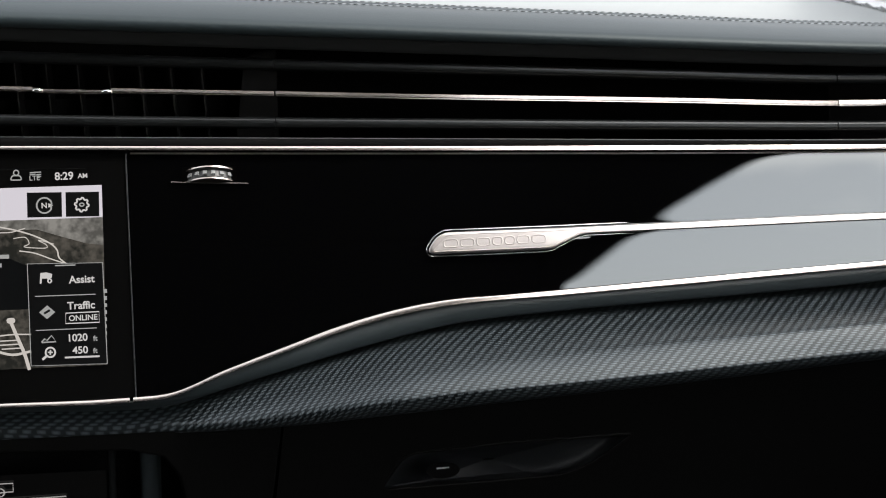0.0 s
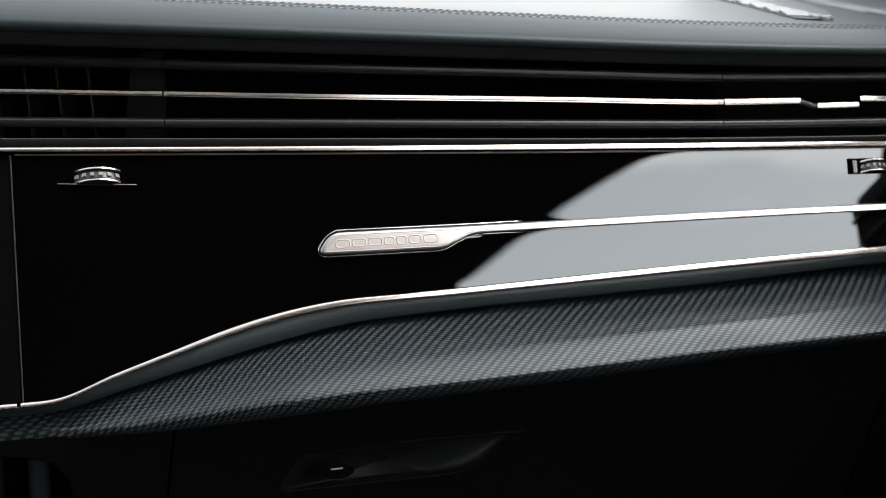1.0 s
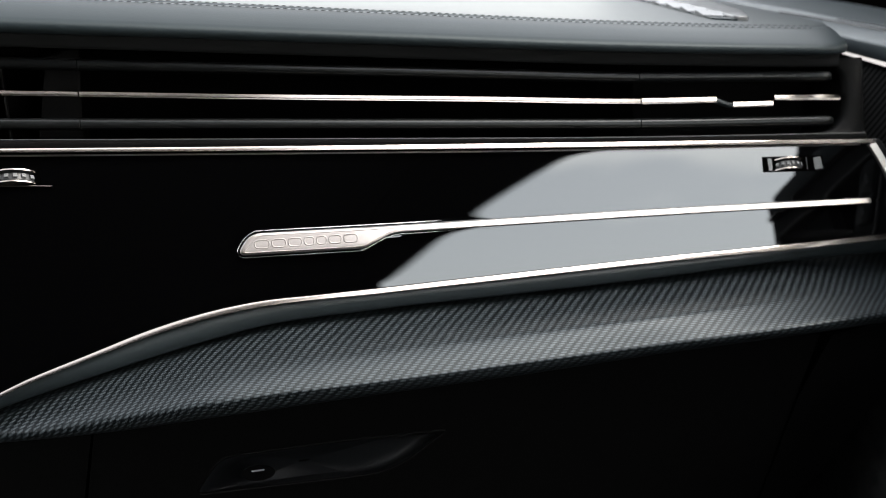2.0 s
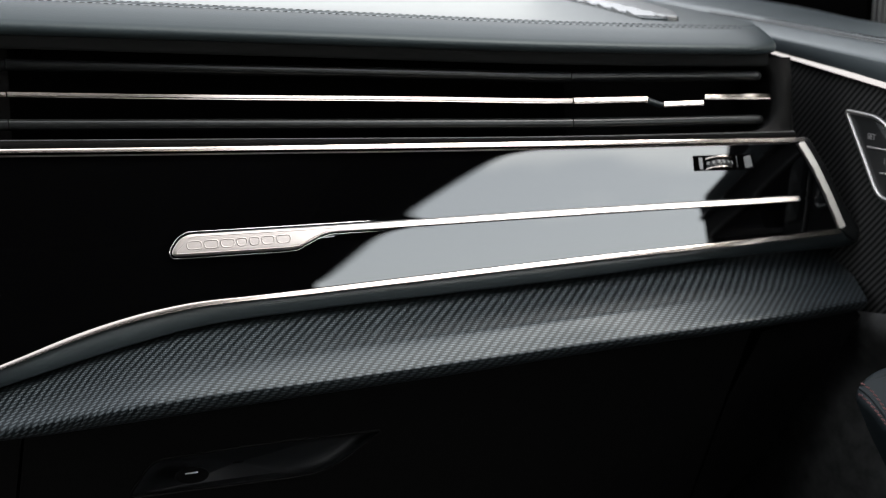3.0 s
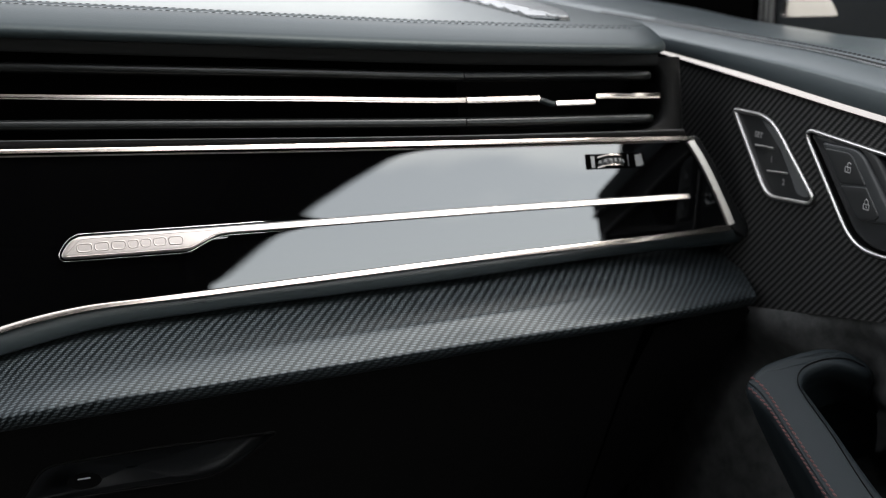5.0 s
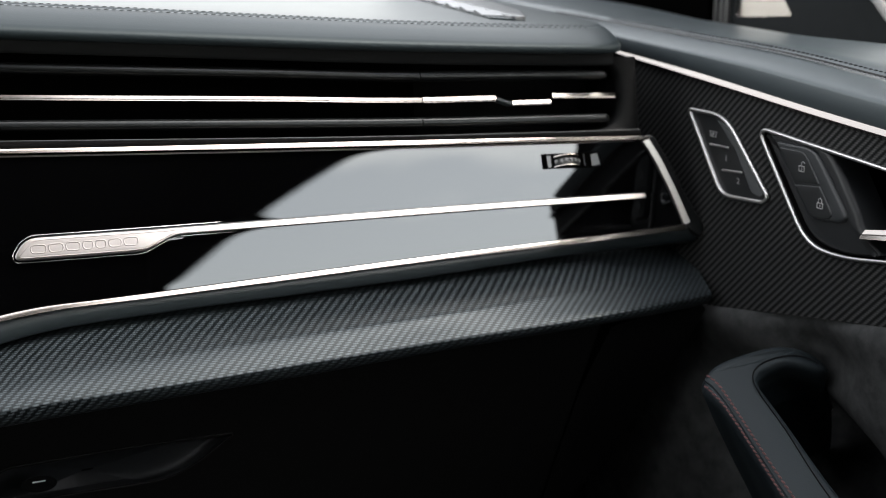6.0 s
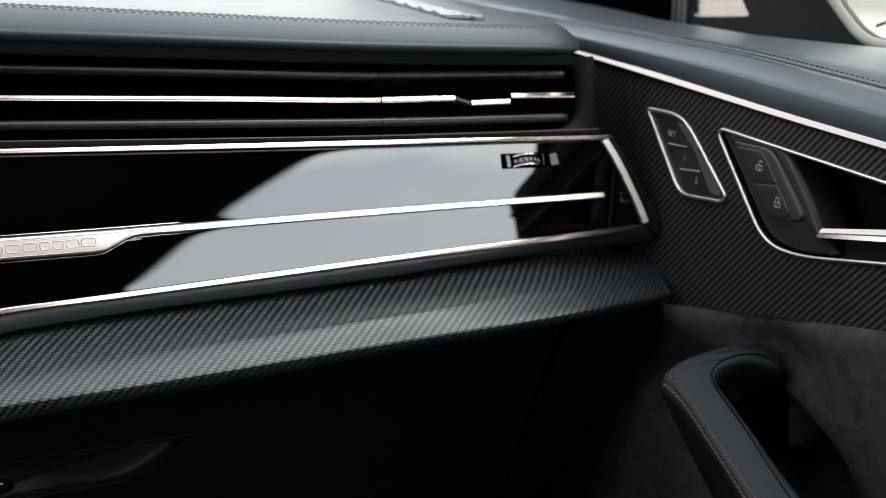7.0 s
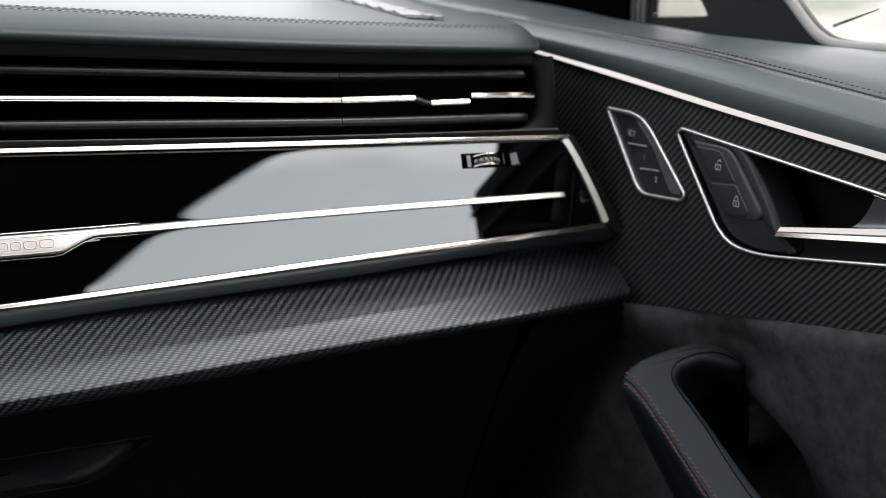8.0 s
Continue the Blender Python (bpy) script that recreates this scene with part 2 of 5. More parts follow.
def grid_mesh(name, rows, material, parent, label="", close=False, caps=False, smooth=True, crease=70, v_stretch=None, u_stretch=None):
    """A skin over rows of places; UV 'metres' runs along both ways, stretched by the last two arguments to fit the
    camera's view.
    """
    n, k = len(rows), len(rows[0])
    verts = [tuple(p) for r in rows for p in r]
    faces = []
    for i in range(n - 1):
        for j in range(k if close else k - 1):
            j2 = (j + 1) % k
            faces.append((i * k + j, i * k + j2, (i + 1) * k + j2, (i + 1) * k + j))
    if caps:
        faces.append(tuple(range(k)))
        faces.append(tuple((n - 1) * k + j for j in range(k))[::-1])
    me = bpy.data.meshes.new(name)
    me.from_pydata(verts, [], faces)
    us, vs = [0.0], []
    mid = k // 2
    for i in range(1, n):
        us.append(us[-1] + (Vector(rows[i][mid]) - Vector(rows[i - 1][mid])).length * (u_stretch(rows[i][mid][0]) if u_stretch else 1.0))
    for i in range(n):
        run = [0.0]
        for j in range(1, k):
            run.append(run[-1] + (Vector(rows[i][j]) - Vector(rows[i][j - 1])).length * (v_stretch(rows[i][mid][0])[j - 1] if v_stretch else 1.0))
        vs.append(run)
    uvl = me.uv_layers.new(name="metres")
    for poly in me.polygons:
        for li in poly.loop_indices:
            vi = me.loops[li].vertex_index
            uvl.data[li].uv = (us[vi // k], vs[vi // k][vi % k])
    bm = bmesh.new()
    bm.from_mesh(me)
    bmesh.ops.recalc_face_normals(bm, faces=bm.faces)
    bm.to_mesh(me)
    bm.free()
    return link_mesh(name, me, material, parent, label, smooth, crease)


def sweep(name, path, normals, section, material, parent, label="", smooth=True, scale=None, crease=70):
    """A bar of a closed section (across, out) along a path whose outward side is given."""
    rows = []
    n = len(path)
    for i in range(n):
        t = (path[min(i + 1, n - 1)] - path[max(i - 1, 0)]).normalized()
        nn = normals[i] if isinstance(normals, list) else normals
        nn = (nn - t * nn.dot(t)).normalized()
        b = nn.cross(t)
        k = scale[i] if scale else (1, 1)
        rows.append([path[i] + b * (a * k[0]) + nn * (c * k[1]) for a, c in section])
    return grid_mesh(name, rows, material, parent, label, close=True, caps=True, smooth=smooth, crease=crease)


def oval(w, h, n=12, power=2.6):
    pts = []
    for i in range(n):
        a = 2 * math.pi * i / n
        c, s = math.cos(a), math.sin(a)
        pts.append((math.copysign(abs(c) ** (2 / power), c) * w / 2, math.copysign(abs(s) ** (2 / power), s) * h / 2))
    return pts


def plate(name, outline, place, front, back, material, parent, label="", holes=(), bevel=0.0, smooth=False):
    """A slab with an outline (and holes) in the two directions of place(a, b, off), from off=back to off=front."""
    bm = bmesh.new()
    loops = [outline, *holes]
    edges = []
    for lp in loops:
        vs = [bm.verts.new(place(a, b, front)) for a, b in lp]
        edges += [bm.edges.new((vs[i], vs[(i + 1) % len(vs)])) for i in range(len(vs))]
    if holes:
        bmesh.ops.triangle_fill(bm, use_beauty=True, edges=edges)
    else:
        bm.faces.new(list(bm.verts))
    top = list(bm.faces)
    if abs(front - back) > 1e-6:
        ways = [place(a, b, back) - place(a, b, front) for lp in loops for a, b in lp]
        bm.verts.index_update()
        order = {v: ways[i] for i, v in enumerate(bm.verts)}
        before = list(bm.verts)
        got = bmesh.ops.extrude_face_region(bm, geom=top)
        moved = [g for g in got["geom"] if isinstance(g, bmesh.types.BMVert)]
        for v in before:
            v.co += order[v]
        if bevel > 0 and not holes:
            rim = [e for e in bm.edges if all(v in set(moved) for v in e.verts) and len(e.link_faces) == 2
                   and any(any(w not in set(moved) for w in f.verts) for f in e.link_faces)]
            bmesh.ops.bevel(bm, geom=rim, offset=bevel, segments=2, affect="EDGES", profile=0.6)
    ob = part(name, bm, material, parent, label, smooth)
    return ob


def pillow(name, outline, place, front, back, material, parent, label="", bevel=0.001):
    """A slab with a clean rounded front edge: rings set inwards towards the flat face."""
    m = len(outline)
    area = sum(outline[i - 1][0] * outline[i][1] - outline[i][0] * outline[i - 1][1] for i in range(m))
    sign = 1.0 if area > 0 else -1.0
    ins = []
    for i in range(m):
        d = (Vector(outline[(i + 1) % m]) - Vector(outline[i - 1])).normalized()
        ins.append(Vector((-d.y, d.x)) * sign)
    rows = [[place(a, b, back) for a, b in outline]]
    for q in steps(0, math.pi / 2, 4):
        k, off = bevel * (1 - math.cos(q)), front - bevel * (1 - math.sin(q))
        rows.append([place(outline[i][0] + ins[i].x * k, outline[i][1] + ins[i].y * k, off) for i in range(m)])
    inner = [Vector(outline[i]) + ins[i] * bevel for i in range(m)]
    c = sum(inner, Vector((0, 0))) / m
    for f in (0.7, 0.35, 0.01):
        rows.append([place(*(c + (q - c) * f), front) for q in inner])
    return grid_mesh(name, rows, material, parent, label, close=True, crease=40)


def rounded(points, r, n=5):
    """The polygon with its corners rounded; r: one radius or one a corner."""
    out = []
    m = len(points)
    for i in range(m):
        p = Vector(points[i])
        a, b = Vector(points[i - 1]) - p, Vector(points[(i + 1) % m]) - p
        ri = r[i] if isinstance(r, (list, tuple)) else r
        ra = min(ri, a.length * 0.48)
        rb = min(ri, b.length * 0.48)
        p0, p2 = p + a.normalized() * ra, p + b.normalized() * rb
        for t in steps(0, 1, n):
            out.append(tuple(p0 * (1 - t) ** 2 + p * 2 * t * (1 - t) + p2 * t * t))
    return out


def loop_bar(name, outline, place, off, w, h, material, parent, label="", normal=None):
    """A closed bar round an outline."""
    pts = [place(a, b, off) for a, b in outline]
    m = len(pts)
    rows = []
    for i in range(m + 1):
        k = i % m
        t = (pts[(k + 1) % m] - pts[k - 1]).normalized()
        nn = (normal - t * normal.dot(t)).normalized()
        b = nn.cross(t)
        rows.append([pts[k] + b * x + nn * y for x, y in oval(w, h, 10)])
    return grid_mesh(name, rows, material, parent, label, close=True)


def box(name, lo, hi, material, parent, label="", bevel=0.0):
    bm = bmesh.new()
    bmesh.ops.create_cube(bm, size=1)
    for v in bm.verts:
        v.co = Vector([(lo[i] + hi[i]) / 2 + v.co[i] * (hi[i] - lo[i]) for i in range(3)])
    if bevel > 0:
        bmesh.ops.bevel(bm, geom=list(bm.edges), offset=bevel, segments=2, affect="EDGES", profile=0.6)
    return part(name, bm, material, parent, label, smooth=False)


def stitching(name, path, up, pitch, length, width, height, material, parent, label=""):
    """A row of thread stitches along a path, joined: too small to tell apart."""
    verts, faces = [], []
    k = 0
    total = [0.0]
    for a, b in zip(path, path[1:]):
        total.append(total[-1] + (b - a).length)
    while k * pitch < total[-1] - length:
        d = k * pitch
        i = max(0, min(len(path) - 2, int(np.searchsorted(total, d, side="right") - 1)))
        t = (path[i + 1] - path[i]).normalized()
        p = path[i] + t * (d - total[i])
        nn = (up - t * up.dot(t)).normalized()
        b = nn.cross(t)
        base = len(verts)
        for f, w, h in ((0.0, 0.5, 0.05), (0.25, 1.0, 1.0), (0.75, 1.0, 1.0), (1.0, 0.5, 0.05)):
            c = p + t * (length * f) + b * ((f - 0.5) * width * 0.5)
            verts += [c - b * (width * w / 2), c + nn * (height * h), c + b * (width * w / 2)]
        for r in range(3):
            for c in range(2):
                q = base + r * 3 + c
                faces.append((q, q + 1, q + 4, q + 3))
        k += 1
    me = bpy.data.meshes.new(name)
    me.from_pydata([tuple(v) for v in verts], [], faces)
    ob = link_mesh(name, me, material, parent, label)
    ob["kind"] = "stuff"
    return ob


def text(name, body, size, place_matrix, material, parent, label="", align="LEFT", weight=0.022):
    c = bpy.data.curves.new(name, "FONT")
    c.body, c.size, c.align_x = body, size, align
    c.offset = size * weight
    ob = bpy.data.objects.new(name + "_source", c)
    scene.collection.objects.link(ob)
    me = bpy.data.meshes.new_from_object(ob.evaluated_get(bpy.context.evaluated_depsgraph_get()))
    bpy.data.objects.remove(ob)
    bpy.data.curves.remove(c)
    me.transform(place_matrix)
    me.materials.clear()
    return link_mesh(name, me, material, parent, label, smooth=False)


FACE_N = Vector((0, -math.cos(TAU), math.sin(TAU)))
DOOR_N = Vector((-1, -0.15, 0)).normalized()


def face_matrix(x, s, off, turn=0.0):
    """Writing on the dashboard's face."""
    r = Matrix((Vector((1, 0, 0)), Vector((0, math.sin(TAU), math.cos(TAU))), FACE_N)).transposed().to_4x4()
    return Matrix.Translation(P(x, s, off)) @ r @ Matrix.Rotation(turn, 4, "Z")


# ---- the cabin round the camera ----
def build_cabin():
    g = new("ground", bpy.data.meshes.new("ground"))
    bm = bmesh.new()
    bmesh.ops.create_grid(bm, x_segments=2, y_segments=2, size=2500)
    bm.to_mesh(g.data)
    bm.free()
    g.data.materials.append(M_ASPHALT)
    tagged(g, "pale concrete ground under the car", "ground", kind="structure")

    def strip_on_ground(name, pts, z, material, label):
        bm = bmesh.new()
        top = [bm.verts.new((x, y, z)) for x, y in pts]
        low = [bm.verts.new((x, y, -0.05)) for x, y in pts]
        bm.faces.new(top)
        for i in range(len(pts)):
            bm.faces.new((top[i], low[i], low[(i + 1) % len(pts)], top[(i + 1) % len(pts)]))
        tagged(part(name, bm, material, None, smooth=False), label, "ground", kind="structure")
    strip_on_ground("turf", [(10.1, 12.05), (10.45, 12.05), (13.0, 14.2), (40.0, 46.0), (12.0, 30.0)], 0.02, M_TURF, "dull green turf beyond the concrete")

    floor = box("floor", (-1.05, -2.85, 0.36), (0.68, 0.95, 0.40), M_CARPET, None)
    tagged(floor, "black carpeted cabin floor", "floor", kind="structure")

    # right side: windows; the unseen rear opening and the post before it are fitted to the lacquer's reflection
    def side(a, b, off):
        return Vector((0.62 - off, -a, b))
    window_front = rounded([(0.046, 1.2025), (0.085, 1.2045), (0.300, 1.2160), (0.300, 1.420), (0.170, 1.420), (-0.060, 1.300), (-0.036, 1.2600)],
                           [0.022, 0.02, 0.02, 0.03, 0.03, 0.006, 0.004], 8)
    window_rear = rounded([(0.500, 1.120), (2.62, 1.130), (2.62, 1.452), (1.89, 1.440), (1.62, 1.431), (1.30, 1.412), (1.07, 1.395), (0.40, 1.32), (0.405, 1.24), (0.43, 1.20)], [0.02, 0.02, 0.02, 0.1, 0.1, 0.1, 0.1, 0.02, 0.01, 0.02])
    quarter = rounded([(-0.161, 1.2005), (-0.0845, 1.2080), (-0.104, 1.2270), (-0.161, 1.2400)], 0.004)
    # front end raised to darken the reflection in the dashboard top
    outline = [(-0.95, 0.40), (2.85, 0.40), (2.85, 1.62), (0.30, 1.62), (-0.25, 1.40), (-0.95, 1.34)]
    wall = plate("wall_right", outline, side, 0.0, -0.008, M_TRIM, None, holes=[window_front, window_rear, quarter])
    tagged(wall, "black trimmed side wall of the cabin with window openings", "wall", kind="structure")
    # smoked to dim and blur the bright outside behind it
    pane = plate("quarter_pane", quarter, side, -0.003, -0.006, M_PANE, None)
    pane.visible_shadow = False
    tagged(pane, "small smoked quarter window pane", "window", kind="structure")
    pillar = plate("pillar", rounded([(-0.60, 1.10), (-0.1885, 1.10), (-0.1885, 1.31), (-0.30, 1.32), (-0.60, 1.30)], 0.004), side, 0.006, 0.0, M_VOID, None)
    tagged(pillar, "matt black windscreen pillar beside the quarter window", "pillar", kind="structure")
    for a in (-0.1840, -0.1755, -0.1680):
        sweep("pillar_trim", [side(a, z, 0.001) for z in steps(1.15, 1.32, 6)], Vector((-1, 0, 0)), oval(0.0060, 0.0040), M_RUBBER, pillar, "dark grey ribbed edge")
    # tint added to dim the overbright ground outside
    front_pane = plate("front_pane", window_front, side, -0.003, -0.006, M_TINTED, None)
    front_pane.visible_shadow = False
    tagged(front_pane, "tinted front side window pane", "window", kind="structure")
    fr = tagged(new("window_1"), "front side window with a pale grey frame", "window", kind="structure")
    path_pts = [(-0.045, 1.268), (-0.006, 1.2376), (0.0125, 1.2272), (0.0285, 1.2160), (0.0450, 1.2068), (0.0670, 1.2028), (0.12, 1.2055), (0.30, 1.2150)]
    dense = []
    fy = curve([(i, p[0]) for i, p in enumerate(path_pts)])
    fzc = curve([(i, p[1]) for i, p in enumerate(path_pts)])
    for q in steps(0, len(path_pts) - 1, 48):
        dense.append(side(fy(q) + 0.0010, fzc(q) + 0.0008, 0.003))
    sweep("frame", dense, Vector((-1, 0, 0)), oval(0.0072, 0.008), M_FRAME, fr)
    dense2 = [p + Vector((0.002, -0.0020, 0.0033)) for p in dense]
    sweep("seal", dense2, Vector((-1, 0, 0)), oval(0.0010, 0.004), M_RUBBER, fr, "black rubber seal")
    streak = [side(0.0475 + 0.0420 * q, 1.2136 + 0.0143 * q, -0.0075) for q in steps(0, 1, 10)]
    sweep("streak", streak, Vector((-1, 0, 0)), oval(0.0022, 0.0008, 8), M_RUBBER, fr, "dark streak outside the glass", scale=[(1.0 - 0.75 * i / 10, 1.0) for i in range(11)])

    # left side, rear wall, roof: unseen, closed or opened to set light and reflections
    def left(a, b, off):
        return Vector((-1.0 + off, -a, b))
    # opening widened to brighten the passenger door
    lw = plate("wall_left", [(-0.95, 0.40), (2.85, 0.40), (2.85, 1.62), (0.30, 1.62), (-0.25, 1.33), (-0.95, 1.24)], left, 0.0, -0.05,
               M_TRIM, None, holes=[[(0.02, 1.16), (0.98, 1.16), (0.98, 1.54), (0.38, 1.54)]])
    tagged(lw, "black trimmed side wall beside the driver", "wall", kind="structure")

    def rear(a, b, off):
        return Vector((a, -2.85 - off, b))
    # left without a window to keep the panel's reflection dark
    rw = plate("wall_rear", [(-1.0, 0.4), (0.62, 0.4), (0.62, 1.62), (-1.0, 1.62)], rear, 0.0, 0.05, M_TRIM, None)
    tagged(rw, "black trimmed rear of the cabin", "wall", kind="structure")

    def roof(a, b, off):
        return Vector((a, b, 1.62 + off))
    # roof opening made up, placed so the chrome mirrors the sky
    cl = plate("ceiling", [(-1.0, -2.85), (0.62, -2.85), (0.62, -0.30), (-1.0, -0.30)], roof, 0.0, 0.05, M_TRIM, None,
               holes=[[(0.20, -0.92), (0.59, -0.92), (0.59, -0.34), (0.20, -0.34)]])
    tagged(cl, "black roof lining with an opening added for light", "ceiling", kind="structure")


build_cabin()

# ---- lines of the dashboard: heights up its face against x ----
hood_z = curve([(-0.60, 1.252), (-0.151, 1.2256), (0.028, 1.2157), (0.153, 1.2087), (0.315, 1.1999), (0.420, 1.1960), (0.46, 1.1950)])
blade_hi = curve([(-0.60, 0.114), (-0.156, 0.0906), (-0.034, 0.0838), (0.087, 0.0776), (0.221, 0.0708), (0.314, 0.0660), (0.367, 0.0648), (0.438, 0.0630)])
blade_mid = curve([(-0.60, 0.093), (-0.156, 0.0728), (-0.007, 0.0659), (0.086, 0.0615), (0.221, 0.0557), (0.314, 0.0515), (0.359, 0.0508), (0.438, 0.0490)])
blade_low = curve([(-0.60, 0.074), (-0.157, 0.0562), (-0.008, 0.0500), (0.086, 0.0466), (0.220, 0.0417), (0.313, 0.0385), (0.437, 0.0360)])
ledge = curve([(-0.60, 0.062), (-0.158, 0.0463), (0.085, 0.0378), (0.320, 0.0300), (0.437, 0.0277), (0.47, 0.0272)])
rail_t = curve([(-0.60, 0.056), (-0.158, 0.0417), (0.085, 0.0340), (0.320, 0.0276), (0.460, 0.0237), (0.47, 0.0234)])
rail_b = curve([(-0.60, 0.0535), (-0.158, 0.0394), (0.085, 0.0314), (0.320, 0.0246), (0.460, 0.0210), (0.47, 0.0207)])
panel_t = curve([(-0.60, 0.050), (-0.090, 0.0354), (0.085, 0.0298), (0.320, 0.0232), (0.46, 0.0205), (0.47, 0.0203)])
strip_hi = curve([(0.089, -0.0145), (0.153, -0.0143), (0.219, -0.0136), (0.300, -0.0127), (0.363, -0.0125), (0.460, -0.0123)])
strip_lo = curve([(0.163, -0.0178), (0.219, -0.0172), (0.300, -0.0164), (0.363, -0.0159), (0.460, -0.0155)])
low_t = curve([(-0.60, -0.0990), (-0.164, -0.0990), (-0.092, -0.0990), (-0.072, -0.0977), (-0.040, -0.0859), (-0.009, -0.0754), (0.023, -0.0647),
               (0.055, -0.0568), (0.082, -0.0527), (0.120, -0.0508), (0.152, -0.0493), (0.218, -0.0460), (0.326, -0.0409),
               (0.399, -0.0381), (0.461, -0.0352), (0.486, -0.0336)])
low_b = curve([(-0.60, -0.1012), (-0.164, -0.1012), (-0.092, -0.1015), (-0.072, -0.0999), (-0.040, -0.0885), (-0.009, -0.0782), (0.023, -0.0682),
               (0.055, -0.0603), (0.082, -0.0561), (0.152, -0.0522), (0.218, -0.0490), (0.326, -0.0438), (0.399, -0.0413),
               (0.461, -0.0386), (0.488, -0.0372)])
satin_b = curve([(-0.60, -0.1055), (-0.159, -0.1060), (-0.134, -0.1069), (-0.100, -0.1080), (-0.072, -0.1062), (-0.041, -0.0976), (-0.009, -0.0886), (0.055, -0.0727), (0.082, -0.0672),
                 (0.152, -0.0612), (0.234, -0.0574), (0.341, -0.0518), (0.361, -0.0503), (0.476, -0.0465), (0.50, -0.0460)])
ridge = curve([(-0.60, -0.1090), (-0.151, -0.1094), (-0.072, -0.1099), (-0.028, -0.1092), (0.008, -0.1062), (0.040, -0.1036), (0.077, -0.1003), (0.143, -0.0973), (0.222, -0.0928),
               (0.305, -0.0880), (0.397, -0.0833), (0.467, -0.0780), (0.50, -0.0755)])
under = curve([(-0.60, -0.1145), (-0.130, -0.1144), (-0.073, -0.1148), (-0.028, -0.1148), (0.008, -0.1136), (0.033, -0.1120), (0.077, -0.1092), (0.145, -0.1049), (0.224, -0.1003), (0.308, -0.0942),
               (0.401, -0.0887), (0.50, -0.0820)])


def shallower(x, s, off, depth):
    """The place on the shelf's outline, moved along the camera's line of sight to another depth in front of the face.
    """
    p = P(x, s, off)
    d = p - CAMERA_EYE
    o = P(0, 0, depth)
    return CAMERA_EYE + d * ((o - CAMERA_EYE).dot(FACE_N) / d.dot(FACE_N))


# ---- dashboard ----
def build_dashboard():
    dash = thing("dashboard", "black leather dashboard with chrome lines and a matt carbon shelf", "dashboard")

    def hood_back(x):
        k = max(0.0, x - 0.420) / 0.032
        return 0.030 * (1 - math.sqrt(max(0.0, 1 - min(1, k) ** 2)))

    xs = steps(-0.60, 0.415, 60) + [0.420 + 0.032 * math.sin(a * math.pi / 20) for a in range(0, 11)]
    rows = []
    prof = [(0.010, -0.0006), (0.0022, 0.0000), (0.0002, 0.0006), (-0.0010, 0.0022), (-0.0014, 0.0040), (-0.0009, 0.0056), (0.0004, 0.0070), (0.0028, 0.0084),
            (0.0080, 0.0106), (0.0150, 0.0132), (0.0215, 0.0151), (0.0262, 0.0162), (0.0284, 0.0167), (0.0292, 0.0163), (0.0300, 0.0169), (0.0330, 0.0174), (0.0365, 0.0176),
            (0.05, 0.0180), (0.08, 0.0184), (0.14, 0.0190), (0.25, 0.0198), (0.40, 0.0207), (0.60, 0.0210), (0.62, 0.010)]
    for x in xs:
        z, yb = hood_z(x), hood_back(x)
        k = 1.06 - 0.25 * max(0, min(1, (x + 0.05) / 0.5))
        rows.append([Vector((x, y + yb * max(0, 1 - y / 0.4), z + dz * k)) for y, dz in prof])
    grid_mesh("top_pad", rows, M_LEATHER, dash, "black grained leather top with a rolled front edge")
    # end wall of the pad
    grid_mesh("end_cap", [[p for p in rows[-1]], [p + Vector((0.004, 0.0, -0.05)) for p in rows[-1]]], M_LEATHER, dash)
    for y, dz in ((0.0262, 0.0163), (0.0325, 0.0174)):
        path = [Vector((x, y + hood_back(x) * 0.92, hood_z(x) + dz * (1.06 - 0.25 * max(0, min(1, (x + 0.05) / 0.5))) + 0.0001)) for x in steps(-0.25, 0.435, 80)]
        stitching("stitching", path, Vector((0, -0.2, 1)), 0.0043, 0.0030, 0.0007, 0.00025, M_THREAD_DARK, dash, "dark double stitching")
    # lip under the roll
    lip = [[Vector((x, y, hood_z(x) + dz)) for y, dz in ((0.0080, 0.0004), (0.0080, -0.0016), (0.0085, -0.0062), (0.0100, -0.0080), (0.020, -0.0088))]
           for x in steps(-0.60, 0.440, 50)]
    grid_mesh("under_lip", lip, M_LIP, dash, "satin black lip below the leather roll")

    # ledge over the chrome rail, rail, satin band
    rows = []
    for x in steps(-0.60, 0.459, 60):
        t, b = ledge(x), rail_t(x)
        rows.append([P(x, t + 0.0004, -0.03), P(x, t + 0.0004, 0.0005), P(x, t, 0.0016), P(x, t - 0.0008, 0.0022), P(x, b + 0.0004, 0.0022), P(x, b - 0.0006, 0.001)])
    grid_mesh("ledge", rows, M_DEEP, dash, "black ledge above the chrome rail")
    # lighter bar puts the ledge's edge highlight into its colour
    sweep("ledge_edge", [P(x, ledge(x) + 0.0002, 0.0016) for x in steps(-0.60, 0.4585, 60)], FACE_N, oval(0.0008, 0.0009, 8), M_LIT_EDGE, dash, "thin grey bar drawn as a highlight along the ledge")
    rows = []
    for x in steps(-0.60, 0.4635, 70):
        t, b = rail_t(x), rail_b(x)
        h = t - b
        # lean dies away to the right so the mirrored sky dims there
        k = 1.0 - 0.85 * max(0.0, min(1.0, (x - 0.385) / 0.065))
        rows.append([P(x, b, 0.0), P(x, b, 0.0036), P(x, b + 0.05 * h, 0.0040), P(x, b + 0.12 * h, 0.0041), P(x, b + 0.62 * h, 0.0041 - 0.14 * h * k), P(x, b + 0.92 * h, 0.0041 - 0.30 * h * k),
                     P(x, t, 0.0024), P(x, t, 0.0)])
